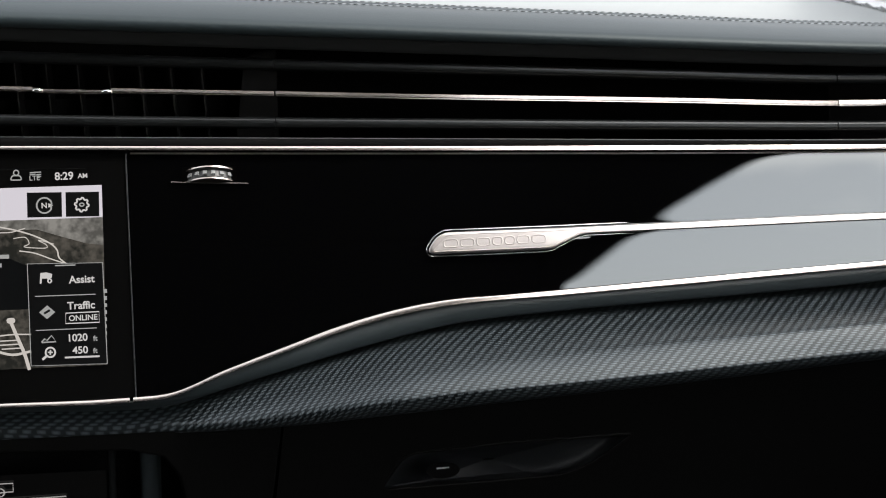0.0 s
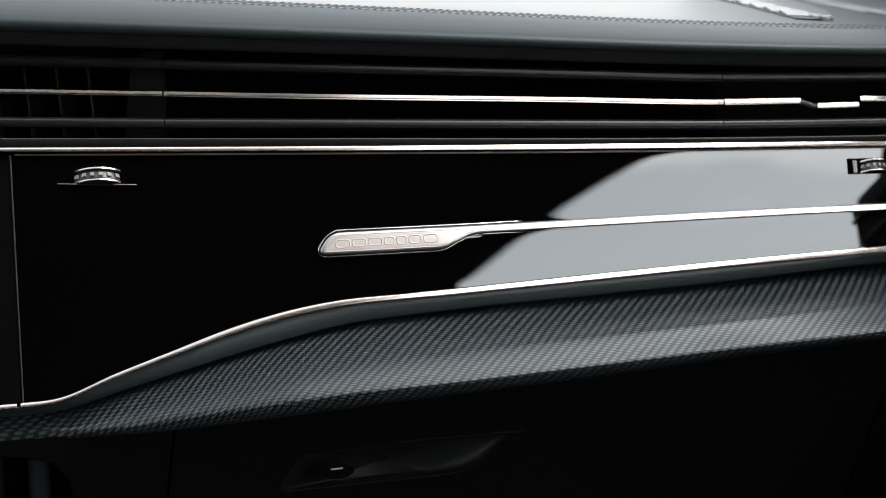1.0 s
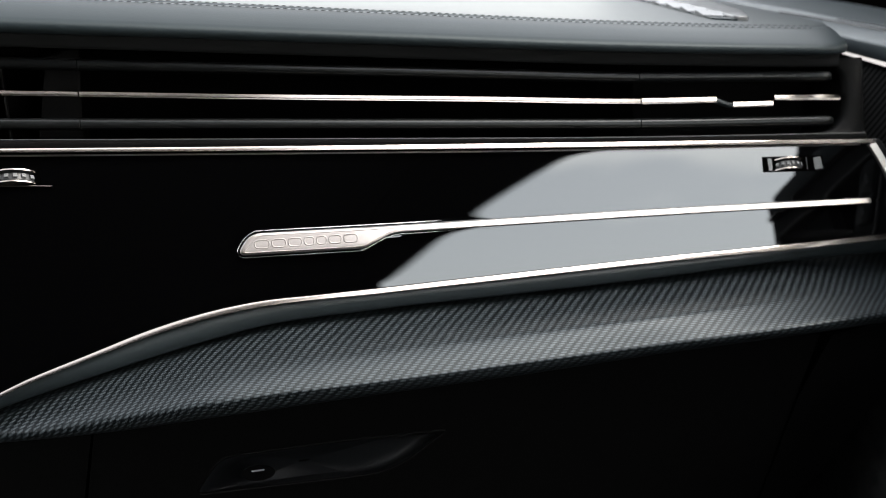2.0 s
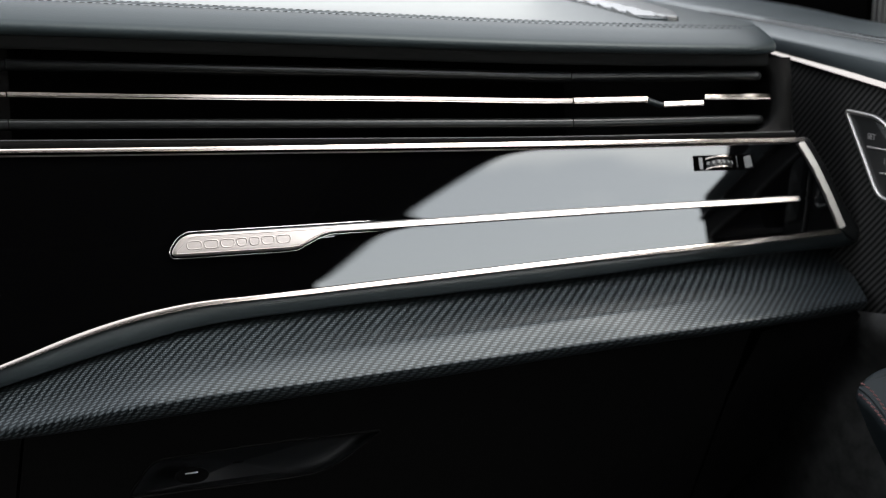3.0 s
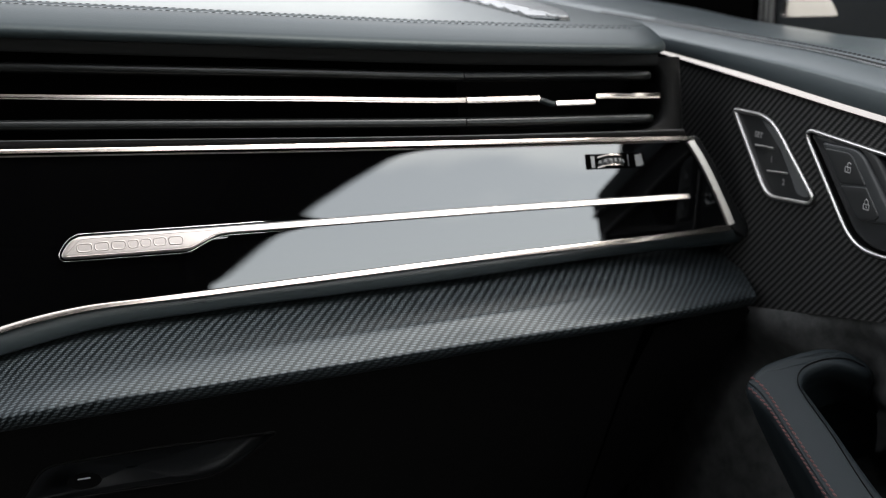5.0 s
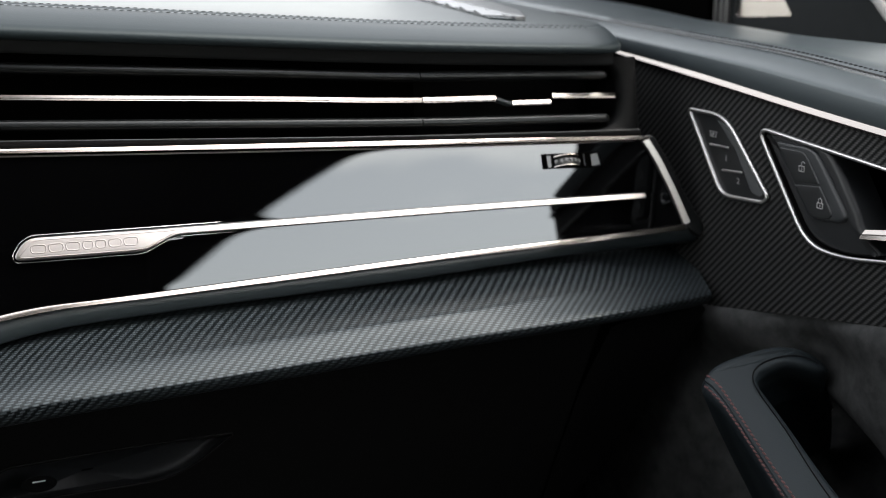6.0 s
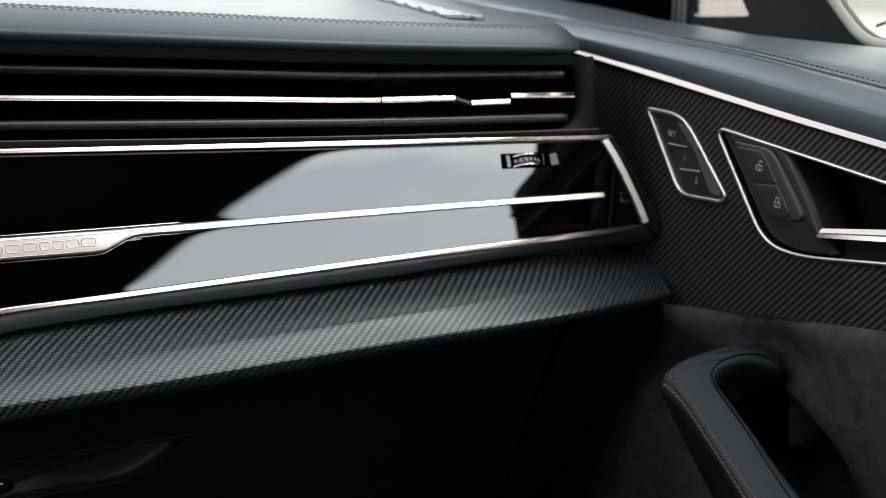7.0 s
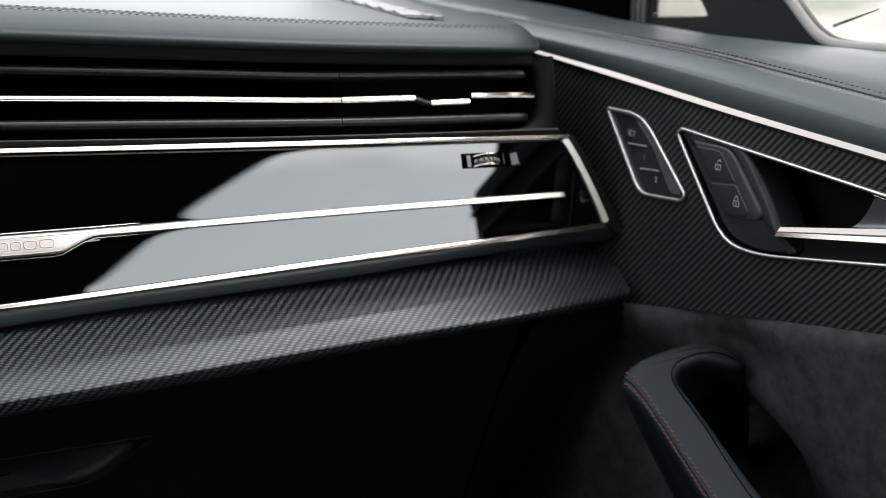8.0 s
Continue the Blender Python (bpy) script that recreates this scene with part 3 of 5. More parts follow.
    grid_mesh("chrome_rail", rows, M_CHROME, dash, "bright brushed chrome rail", close=True, caps=True, crease=18)
    # thin bright bar added as the rail's reflection along the top of the lacquer panel
    path = [P(x, panel_t(x) + 0.0001, 0.0010) for x in steps(-0.088, 0.455, 60)]
    sweep("rail_reflection", path, FACE_N, [(-0.0005, -0.001), (-0.0005, 0.0006), (0.0005, -0.0002), (0.0005, -0.001)], M_BEZEL, dash, "hairline bar drawn as the reflected rail", smooth=False)

    # lower chrome line in two lengths with a joint under the screen
    for a, b, n in ((-0.60, -0.0935, 24), (-0.0915, 0.4865, 130)):
        rows = []
        for x in steps(a, b, n):
            t, bo = low_t(x), low_b(x)
            h = t - bo
            slope = (low_t(x + 0.002) - low_t(x - 0.002)) / 0.004
            q = Vector((-slope, 1)).normalized()
            c = (t + bo) / 2
            w = h * q.y
            # lean varied so the mirrored sky brightens on the left, fades on the right
            k = max(0.0, min(1.0, (0.09 - x) / 0.08))
            far = 1.0 - 1.1 * max(0.0, min(1.0, (x - 0.385) / 0.070))

            def at(f, off):
                return P(x + q.x * w * f, c + q.y * w * f, off)
            rows.append([at(-0.5, -0.001), at(-0.52, 0.0034), at(-0.45, 0.0038), at(-0.38, 0.0039), at(0.22, 0.0039 - (0.20 + 0.07 * k) * far * w), at(0.46, 0.0039 - (0.37 + 0.11 * k) * far * w), at(0.5, 0.0020), at(0.5, -0.001)])
        grid_mesh("lower_chrome_strip", rows, M_CHROME, dash, "bright chrome strip", close=True, caps=True, crease=18)
    rows = []
    for x in steps(-0.60, 0.499, 120):
        t, b = low_b(x) + 0.0004, satin_b(x)
        b = min(b, t - 0.002)
        # both ends turned under to darken the band there
        k = 1.0 + 4.0 * max(0.0, min(1.0, (0.0 - x) / 0.10)) + 3.0 * max(0.0, min(1.0, (x - 0.375) / 0.070))
        rows.append([P(x, t, 0.0), P(x, t - 0.001, 0.0012 / k), P(x, t - (t - b) * 0.5, 0.0018 - 0.0012 * k), P(x, b + 0.0008, -0.0014 * k), P(x, b, -0.003 * k), P(x, b - 0.0012, -0.008 - 0.003 * k)])
    grid_mesh("satin_band", rows, M_SATIN, dash, "dark grey satin band below the chrome strip")

    # carbon shelf: hollow upper face that turns out into a flatter front band, rounded nose, lower face
    rows = []
    for x in steps(-0.60, 0.494, 110):
        t, r, u = satin_b(x) + 0.0008, ridge(x), under(x)
        t = max(t, r + 0.002)
        # right end recedes so that it mirrors the dark door
        end = max(0.0, (x - 0.370) / 0.124) ** 2 * 0.024
        fold = max(0.0, min(1.0, (x - 0.10) / 0.25))
        full = max(0.10, min(1.0, (t - r) / 0.030))
        slant = 0.012 * max(0.0, (x - 0.43) / 0.064)
        spots = [(x, t + 0.0004, -0.024)]
        for f in (0.0, 0.12, 0.24, 0.36, 0.48, 0.55, 0.585, 0.61, 0.635, 0.66, 0.70, 0.80, 0.90, 1.0):
            soft_off = (2.8 * f - 1.2 * f * f) / 1.6
            brow = (0.0591 - 0.4 * (t - r) * 0.40) / 0.0591
            # fold fades to the right so the bright band dies out
            brow += (0.64 - brow) * max(0.0, min(1.0, (x - 0.300) / 0.150))
            bend = 0.5 * ((f - 0.61) + math.sqrt((f - 0.61) ** 2 + 0.0009))
            steep, flat = brow / 0.61, (1 - brow) / 0.39
            hard_off = steep * f - (steep - flat) * bend
            spots.append((x - slant * f, t + (r + 0.0008 - t) * f, -0.0200 + 0.0591 * (soft_off * (1 - fold) + hard_off * fold)))
        x -= slant
        spots += [(x, r - 0.0002, 0.0397), (x, r - 0.0009, 0.0398), (x, r - 0.0017, 0.0395), (x, r - 0.0030, 0.0389), (x, (r + u) / 2 - 0.0016, 0.0369),
                  (x, u, 0.0340), (x, u - 0.0008, 0.0312), (x, u + 0.001, 0.0)]
        rows.append([shallower(*q, -0.020 + (q[2] + 0.020) * full - end) for q in spots])
    # stretch of the weave down the shelf, fitted to the camera's view
    weave = [0.7] + [0.72] * 6 + [0.85] * 3 + [1.05] * 4 + [0.7, 0.7, 0.8, 0.8, 0.8, 0.8, 0.8, 0.8]
    grid_mesh("carbon_shelf", rows, M_CARBON, dash, "matt grey carbon twill shelf", crease=60, v_stretch=lambda x: [k * (0.62 + 0.38 * max(0.0, min(1.0, (x + 0.10) / 0.14))) for k in weave],
              u_stretch=lambda x: 0.70 + 0.30 * max(0.0, min(1.0, (x + 0.10) / 0.12)))
    grid_mesh("carbon_end", [rows[-1], [p + Vector((0.0006, 0.006, 0)) for p in rows[-1]], [p + Vector((0.002, 0.07, 0)) for p in rows[-1]]], M_DEEP, dash)

    # right-hand surround of the lacquer panel
    edge = [(0.4615, 0.0215), (0.468, 0.0110), (0.474, -0.0004), (0.4812, -0.0160), (0.4885, -0.0335)]
    ex, es = curve([(i, p[0]) for i, p in enumerate(edge)]), curve([(i, p[1]) for i, p in enumerate(edge)])
    path = [P(ex(q), es(q), 0.0022) for q in steps(0.05, 4.0, 24)]
    sweep("end_chrome", path, FACE_N + Vector((0.0, 0.0, 0.04)), [(-0.0023, -0.002), (-0.0023, 0.0003), (-0.0019, 0.0008), (0.0019, 0.0013), (0.0023, 0.0008), (0.0023, -0.002)], M_BEZEL, dash,
          "chrome strip closing the panel's end", crease=15)
    surround = [(0.4628, 0.0240), (0.4690, 0.0240), (0.4800, 0.0060), (0.4915, -0.0180), (0.5030, -0.0360), (0.4990, -0.0440), (0.4895, -0.0372), (0.4825, -0.0160),
                (0.4752, -0.0004), (0.4692, 0.0110)]
    pillow("surround", rounded(surround, 0.003, 6), P, 0.001, -0.05, M_BLADE, dash, "satin black surround", bevel=0.0020)
    # body behind everything
    box("core", (-0.60, 0.05, 0.86), (0.455, 0.60, 1.18), M_DEEP, dash)
    # defroster grille near the windscreen corner: a grey cover beside a row of slats over a dark slot
    def on_pad(x, y, off):
        return Vector((x, y, hood_z(x) + (0.0186 + 0.006 * (y - 0.06)) * (1.06 - 0.25 * min(1, (x + 0.05) / 0.5)) + off))
    gr = plate("defroster_grille", [(0.3780, 0.060), (0.3930, 0.054), (0.3980, 0.230), (0.3810, 0.230)], on_pad, 0.0006, -0.004, M_LEATHER, dash, "grey slatted defroster grille")
    pillow("cover", rounded([(0.4340, 0.230), (0.3960, 0.230), (0.3920, 0.120), (0.3915, 0.056), (0.4010, 0.055), (0.4170, 0.100)], 0.003), on_pad, 0.0026, -0.002, M_GRILLE, gr, "grey cover", bevel=0.0012)
    for i in range(6):
        y = 0.072 + 0.027 * i
        part("slat", grille_slat(on_pad, 0.3780 + 0.0006 * i, 0.3940, y), M_GRILLE, gr, smooth=False)
    return dash


def grille_slat(place, a, b, y):
    """One slat across the slot, its rear edge raised."""
    bm = bmesh.new()
    flat = [(a, y), (b, y - 0.004), (b, y + 0.010), (a, y + 0.014)]
    lo = [bm.verts.new(place(x, v, 0.0)) for x, v in flat]
    hi = [bm.verts.new(place(x, v, h)) for (x, v), h in zip(flat, (0.0012, 0.0012, 0.0032, 0.0032))]
    bm.faces.new(hi)
    for k in range(4):
        bm.faces.new((lo[k], lo[(k + 1) % 4], hi[(k + 1) % 4], hi[k]))
    return bm


build_dashboard()


# ---- vents ----
def blade(name, fn, a, b, h, depth, material, parent, off=0.0, label="", n=40, round_end=False):
    rows = []
    spots = steps(a, b, n) if not round_end else steps(a, b - 0.009, n) + [b - 0.009 * (1 - math.sin(q * math.pi / 16)) for q in range(1, 9)]
    for x in spots:
        s = fn(x)
        k = 1.0 if not round_end else max(0.25, math.sqrt(max(0.0, 1 - max(0.0, (x - b + 0.009) / 0.009) ** 2)))
        rows.append([P(x, s + c * k, off - depth / 2 + d * k - 0.010 * (1 - k)) for c, d in oval(h, depth, 14, 3.0)])
    return grid_mesh(name, rows, material, parent, label, close=True, caps=True)


def chrome_nose(name, fn, a, b, parent, label, n=40, drop=None, h=0.0030, lean=0.10):
    rows = []
    for x in steps(a, b, n):
        s = fn(x) + (drop(x) if drop else 0.0)
        rows.append([P(x, s - h * 0.5, -0.004), P(x, s - h * 0.5, 0.0028), P(x, s - h * 0.46, 0.0031), P(x, s - h * 0.30, 0.0031 - 0.035 * h), P(x, s - h * 0.26, 0.0022),
                     P(x, s - h * 0.16, 0.0022), P(x, s - h * 0.12, 0.0033), P(x, s + h * 0.42, 0.0033 - (lean(x) if callable(lean) else lean) * h), P(x, s + h * 0.5, 0.0022), P(x, s + h * 0.5, -0.004)])
    return grid_mesh(name, rows, M_CHROME, parent, label, close=True, caps=True, crease=12)


def vent_backing(a, b, off, material, parent, label=""):
    rows = [[P(x, ledge(x), off), P(x, blade_mid(x), off), P(x, blade_hi(x) + 0.022, off)] for x in steps(a, b, 30)]
    return grid_mesh("backing", rows, material, parent, label)


def build_vents():
    mid = thing("vent_trim", "gloss black slatted trim strip with a bright chrome line", "air vent")
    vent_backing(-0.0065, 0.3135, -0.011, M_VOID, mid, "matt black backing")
    for fn, h in ((blade_hi, 0.0062), (blade_low, 0.0062)):
        blade("blade", fn, -0.0073, 0.3138, h, 0.012, M_BLADE, mid, 0.002)
    # lean varied along x to set where the chrome mirrors the sky
    chrome_nose("chrome_blade", blade_mid, -0.0072, 0.3137, mid, "bright chrome strip", lean=lambda x: 0.17 - 0.09 * max(0.0, min(1.0, (x - 0.03) / 0.08)) + 0.05 * max(0.0, min(1.0, (x - 0.11) / 0.14)))

    cv = thing("air_vent", "black centre air vent with upright fins and a chrome blade", "air vent", "dashboard air vents")
    vent_backing(-0.60, -0.0082, -0.055, M_DEEP, cv)
    for fn in (blade_hi, blade_low):
        blade("blade", fn, -0.60, -0.0078, 0.0062, 0.012, M_BLADE, cv, 0.002)
    chrome_nose("chrome_blade", blade_mid, -0.60, -0.1385, cv, "chrome blade", n=14, h=0.0028, lean=0.175)
    chrome_nose("chrome_blade", blade_mid, -0.0965, -0.0080, cv, "chrome blade", n=14, h=0.0028, lean=0.175)
    tab = chrome_nose("tab", blade_mid, -0.1375, -0.0975, cv, "chrome adjusting tab", n=10, drop=lambda x: -0.0009, h=0.0024, lean=0.16)
    for x in (-0.1360, -0.0990):
        bm = bmesh.new()
        bmesh.ops.create_uvsphere(bm, u_segments=12, v_segments=8, radius=0.0016)
        bmesh.ops.scale(bm, vec=(1.9, 1.0, 0.9), verts=bm.verts)
        bmesh.ops.translate(bm, vec=P(x, blade_mid(x) - 0.0006, 0.0034), verts=bm.verts)
        part("tab_end", bm, M_POLISH, tab)
    for i in range(24):
        x = -0.0474 - 0.0172 * i
        if x < -0.45:
            break
        bm = bmesh.new()
        lo, hi = ledge(x) + 0.001, blade_hi(x) + 0.003
        lean = 0.0035
        pts = [P(x - lean * 0.5, hi, -0.020), P(x + lean * 0.5, lo, -0.020), P(x + lean * 0.5, lo, -0.040), P(x - lean * 0.5, hi, -0.040)]
        a = [bm.verts.new(p - Vector((0.0004, 0, 0))) for p in pts]
        b = [bm.verts.new(p + Vector((0.0004, 0, 0))) for p in pts]
        bm.faces.new(a)
        bm.faces.new(b[::-1])
        for k in range(4):
            bm.faces.new((a[k], a[(k + 1) % 4], b[(k + 1) % 4], b[k]))
        part("fin", bm, M_FIN, cv, smooth=False)
    # closing cheek of the centre vent
    plate("cheek", [(-0.030, ledge(-0.03)), (-0.0063, ledge(-0.0063)), (-0.0063, blade_hi(-0.0063) + 0.010), (-0.024, blade_hi(-0.024) + 0.004)], P, -0.0095, -0.05, M_DEEP, cv)

    ov = thing("air_vent", "black outer air vent with a stepped chrome blade", "air vent", "dashboard air vents")
    vent_backing(0.3148, 0.447, -0.045, M_DEEP, ov)
    for fn in (blade_hi, blade_low):
        blade("blade", fn, 0.3143, 0.4425, 0.0062, 0.012, M_BLADE, ov, 0.002, round_end=True)
    chrome_nose("chrome_blade", blade_mid, 0.3146, 0.3615, ov, "chrome blade", n=10, h=0.0037, lean=0.20)

    def ramp(x):
        return -0.0031 * min(1, max(0, (x - 0.3622) / 0.009))
    rows = []
    for x in steps(0.3620, 0.3722, 10):
        s = blade_mid(x) + ramp(x)
        rows.append([P(x, s - 0.0016, -0.004), P(x, s - 0.0016, 0.0008), P(x, s, 0.0016), P(x, s + 0.0013, 0.0008), P(x, s + 0.0014, -0.004)])
    tabp = grid_mesh("tab", rows, M_SATIN, ov, "satin adjusting tab", close=True, caps=True)
    chrome_nose("tab_face", lambda x: blade_mid(0.385) - 0.0029, 0.3722, 0.3978, tabp, "chrome face", n=6, h=0.0034, lean=0.22)
    # lean turns over towards the end to dim the chrome there
    chrome_nose("chrome_blade", lambda x: blade_mid(x) + 0.0009, 0.3990, 0.4420, ov, "chrome blade", n=14, h=0.0034, lean=lambda x: 0.22 - 0.36 * max(0.0, min(1.0, (x - 0.408) / 0.030)))
    # rounded frame at the outer end: the opening's end is a half-round, the frame's outer side stands upright
    lo, hi = ledge(0.448) + 0.0006, blade_hi(0.448) + 0.0108
    rows = []
    for a in steps(0, 1, 24):
        s = lo + a * (hi - lo)
        bow = 0.022 * (1 - (1 - abs(2 * a - 1) ** 3.5) ** 0.5)
        rows.append([P(0.4440 - bow, s, -0.045), P(0.4448 - bow, s, -0.004), P(0.4462 - bow, s, 0.0), P(0.4485 - bow * 0.9, s, 0.0016), P(0.4565, s, 0.0014), P(0.4592, s, -0.0008), P(0.4600, s, -0.05)])
    grid_mesh("end_frame", rows, M_SOFT, ov, "satin black end frame")


build_vents()


# ---- lacquer panel with its chrome badge strip ----
def build_trim_panel():
    tp = thing("trim_panel", "piano black lacquered dashboard panel with a chrome badge strip", "trim panel")
    edge = curve([(-0.0335, 0.488), (-0.0160, 0.4808), (-0.0004, 0.4735), (0.0110, 0.4675), (0.0215, 0.4605)])
    def crown(x, s):
        """The lacquer rolls off a little towards its borders and rises a little to the strip's upper side."""
        d = 0.000018 * (math.exp(-(panel_t(x) - s) / 0.0016) + math.exp(-max(0.0, s - low_t(x)) / 0.0016))
        if x > 0.074:
            k = min(1.0, (x - 0.074) / 0.012)
            over, below = s - strip_hi(max(x, 0.089)), (strip_lo(x) if x > 0.165 else -0.0265) - s
            d += 0.000018 * k * math.exp(-max(over, below, 0.0) / 0.0016) * (-1.0 if over > below else 1.0)
        return 0.0004 - d
    rows = []
    for g in steps(0, 1, 150):
        col = []
        for f in [0.0] + steps(0.0, 1.0, 150) + [1.0]:
            x = -0.0893 + g * (edge(-0.033 + 0.0533 * f) + 0.0893)
            s = low_t(x) + 0.0002 + f * (panel_t(x) - low_t(x) - 0.0002)
            col.append((x, s))
        rows.append([P(*col[0], -0.006)] + [P(x, s, crown(x, s)) for x, s in col[1:-1]] + [P(*col[-1], -0.006)])
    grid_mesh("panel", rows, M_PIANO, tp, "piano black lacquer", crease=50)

    neck = curve([(0.070, -0.0263), (0.130, -0.0261), (0.1420, -0.0259), (0.1455, -0.0255), (0.1490, -0.0238), (0.1560, -0.0205), (0.1600, -0.0188), (0.1640, -0.0180), (0.1720, strip_lo(0.172))])

    def low_edge(x):
        return neck(x) if x < 0.172 else strip_lo(x)

    def high_edge(x):
        return strip_hi(max(x, 0.089))

    def left_edge(f):
        """The badge's slanting end with its rounded corners, from its foot (0) to its top (1)."""
        return 0.0726 + 0.0082 * f + 0.0040 * abs(2 * f - 1) ** 4

    def B(x, sv, off=0.0):
        """The strip's face leans back so it mirrors the bright opening overhead: gently at the badge, more along the
        narrow bar.
        """
        k = max(0.0, min(1.0, (x - 0.125) / 0.075))
        lean = 0.18 + 0.30 * k * k * (3 - 2 * k)
        return P(x, sv, off + (high_edge(x) - sv) * lean)
    rows = []
    for g in [0.0, 0.0015, 0.004] + steps(0.008, 0.996, 160) + [0.9985, 1.0]:
        col = []
        for f in (0.0, 0.0, 0.06, 0.12, 0.25, 0.4, 0.55, 0.7, 0.82, 0.90, 0.95, 1.0, 1.0):
            left = left_edge(f)
            x = left + g * (0.4603 - 0.0006 * abs(2 * f - 1) ** 4 - left)
            col.append((x, low_edge(x) + f * (high_edge(x) - low_edge(x)), f))
        edge_in = 0.0 if 0.002 < g < 0.998 else (0.0007 if g in (0.0, 1.0) else 0.0002)
        row = [B(x, s, 0.0022 - edge_in - (0.0007 if f in (0.0, 1.0) else (0.00015 if f in (0.06, 0.95) else 0.0))) for x, s, f in col]
        row[0], row[-1] = P(col[0][0], col[0][1], 0.0001), P(col[-1][0], col[-1][1], 0.0001)
        rows.append(row)
    strip = grid_mesh("badge_strip", rows, M_BADGE, tp, "satin aluminium strip widening into a badge", crease=40)
    clean = [(x, high_edge(x)) for x in steps(0.088, 0.4600, 60)] + [(x, low_edge(x)) for x in steps(0.4600, 0.0765, 90)] + [(0.0752, -0.0255)]
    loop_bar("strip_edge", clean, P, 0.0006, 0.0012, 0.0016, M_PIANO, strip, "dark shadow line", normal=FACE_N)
    # polished outer outline round the badge end
    halo = [(x, high_edge(x) + 0.0013) for x in steps(0.215, 0.0890, 40)]
    for f in steps(1.0, 0.0, 22):
        bow = (1.0 - 2.0 * f) * abs(2 * f - 1)
        halo.append((left_edge(f) - 0.0013 * (1.0 - 0.7 * abs(bow)), -0.0263 + 0.0118 * f - 0.0013 * bow))
    halo += [(x, low_edge(x) - 0.0013) for x in steps(0.0795, 0.245, 60)]
    sweep("badge_outline", [P(a, b, 0.0006 - 0.0012 * max(0.0, (a - (0.165 if b > -0.0165 else 0.20)) / 0.050)) for a, b in halo], FACE_N, oval(0.0007, 0.0009, 8), M_POLISH, strip, "thin polished outline",
          scale=[(max(0.2, min(1.0, (0.225 - a) / 0.070)), 1.0) for a, b in halo])
    # raised border just inside the badge
    ring = [(x, high_edge(x) - 0.0013) for x in steps(0.200, 0.0895, 24)] + [(0.0856, -0.0162), (0.0838, -0.0172), (0.0775, -0.0238), (0.0772, -0.0245), (0.0778, -0.0249)]
    ring += [(x, low_edge(x) + 0.0013) for x in steps(0.0800, 0.200, 40)]
    sweep("raised_border", [B(a, b, 0.0021) for a, b in ring], FACE_N, oval(0.0006, 0.0007, 8), M_BADGE, strip)
    # raised plain shapes where the badge has its lettering
    widths = (0.0082, 0.0078, 0.0076, 0.0056, 0.0056, 0.0070, 0.0078)
    x = 0.0832
    for w in widths:
        s = -0.0207 + 0.0106 * (x - 0.0832) * 1.5
        h = 0.0044
        ring = rounded([(x, s - h / 2), (x + w, s - h / 2), (x + w, s + h / 2), (x, s + h / 2)], 0.0022)
        loop_bar("raised_shape", ring, B, 0.00215, 0.0007, 0.0008, M_BADGE, strip, normal=FACE_N)
        x += w + 0.0014


build_trim_panel()


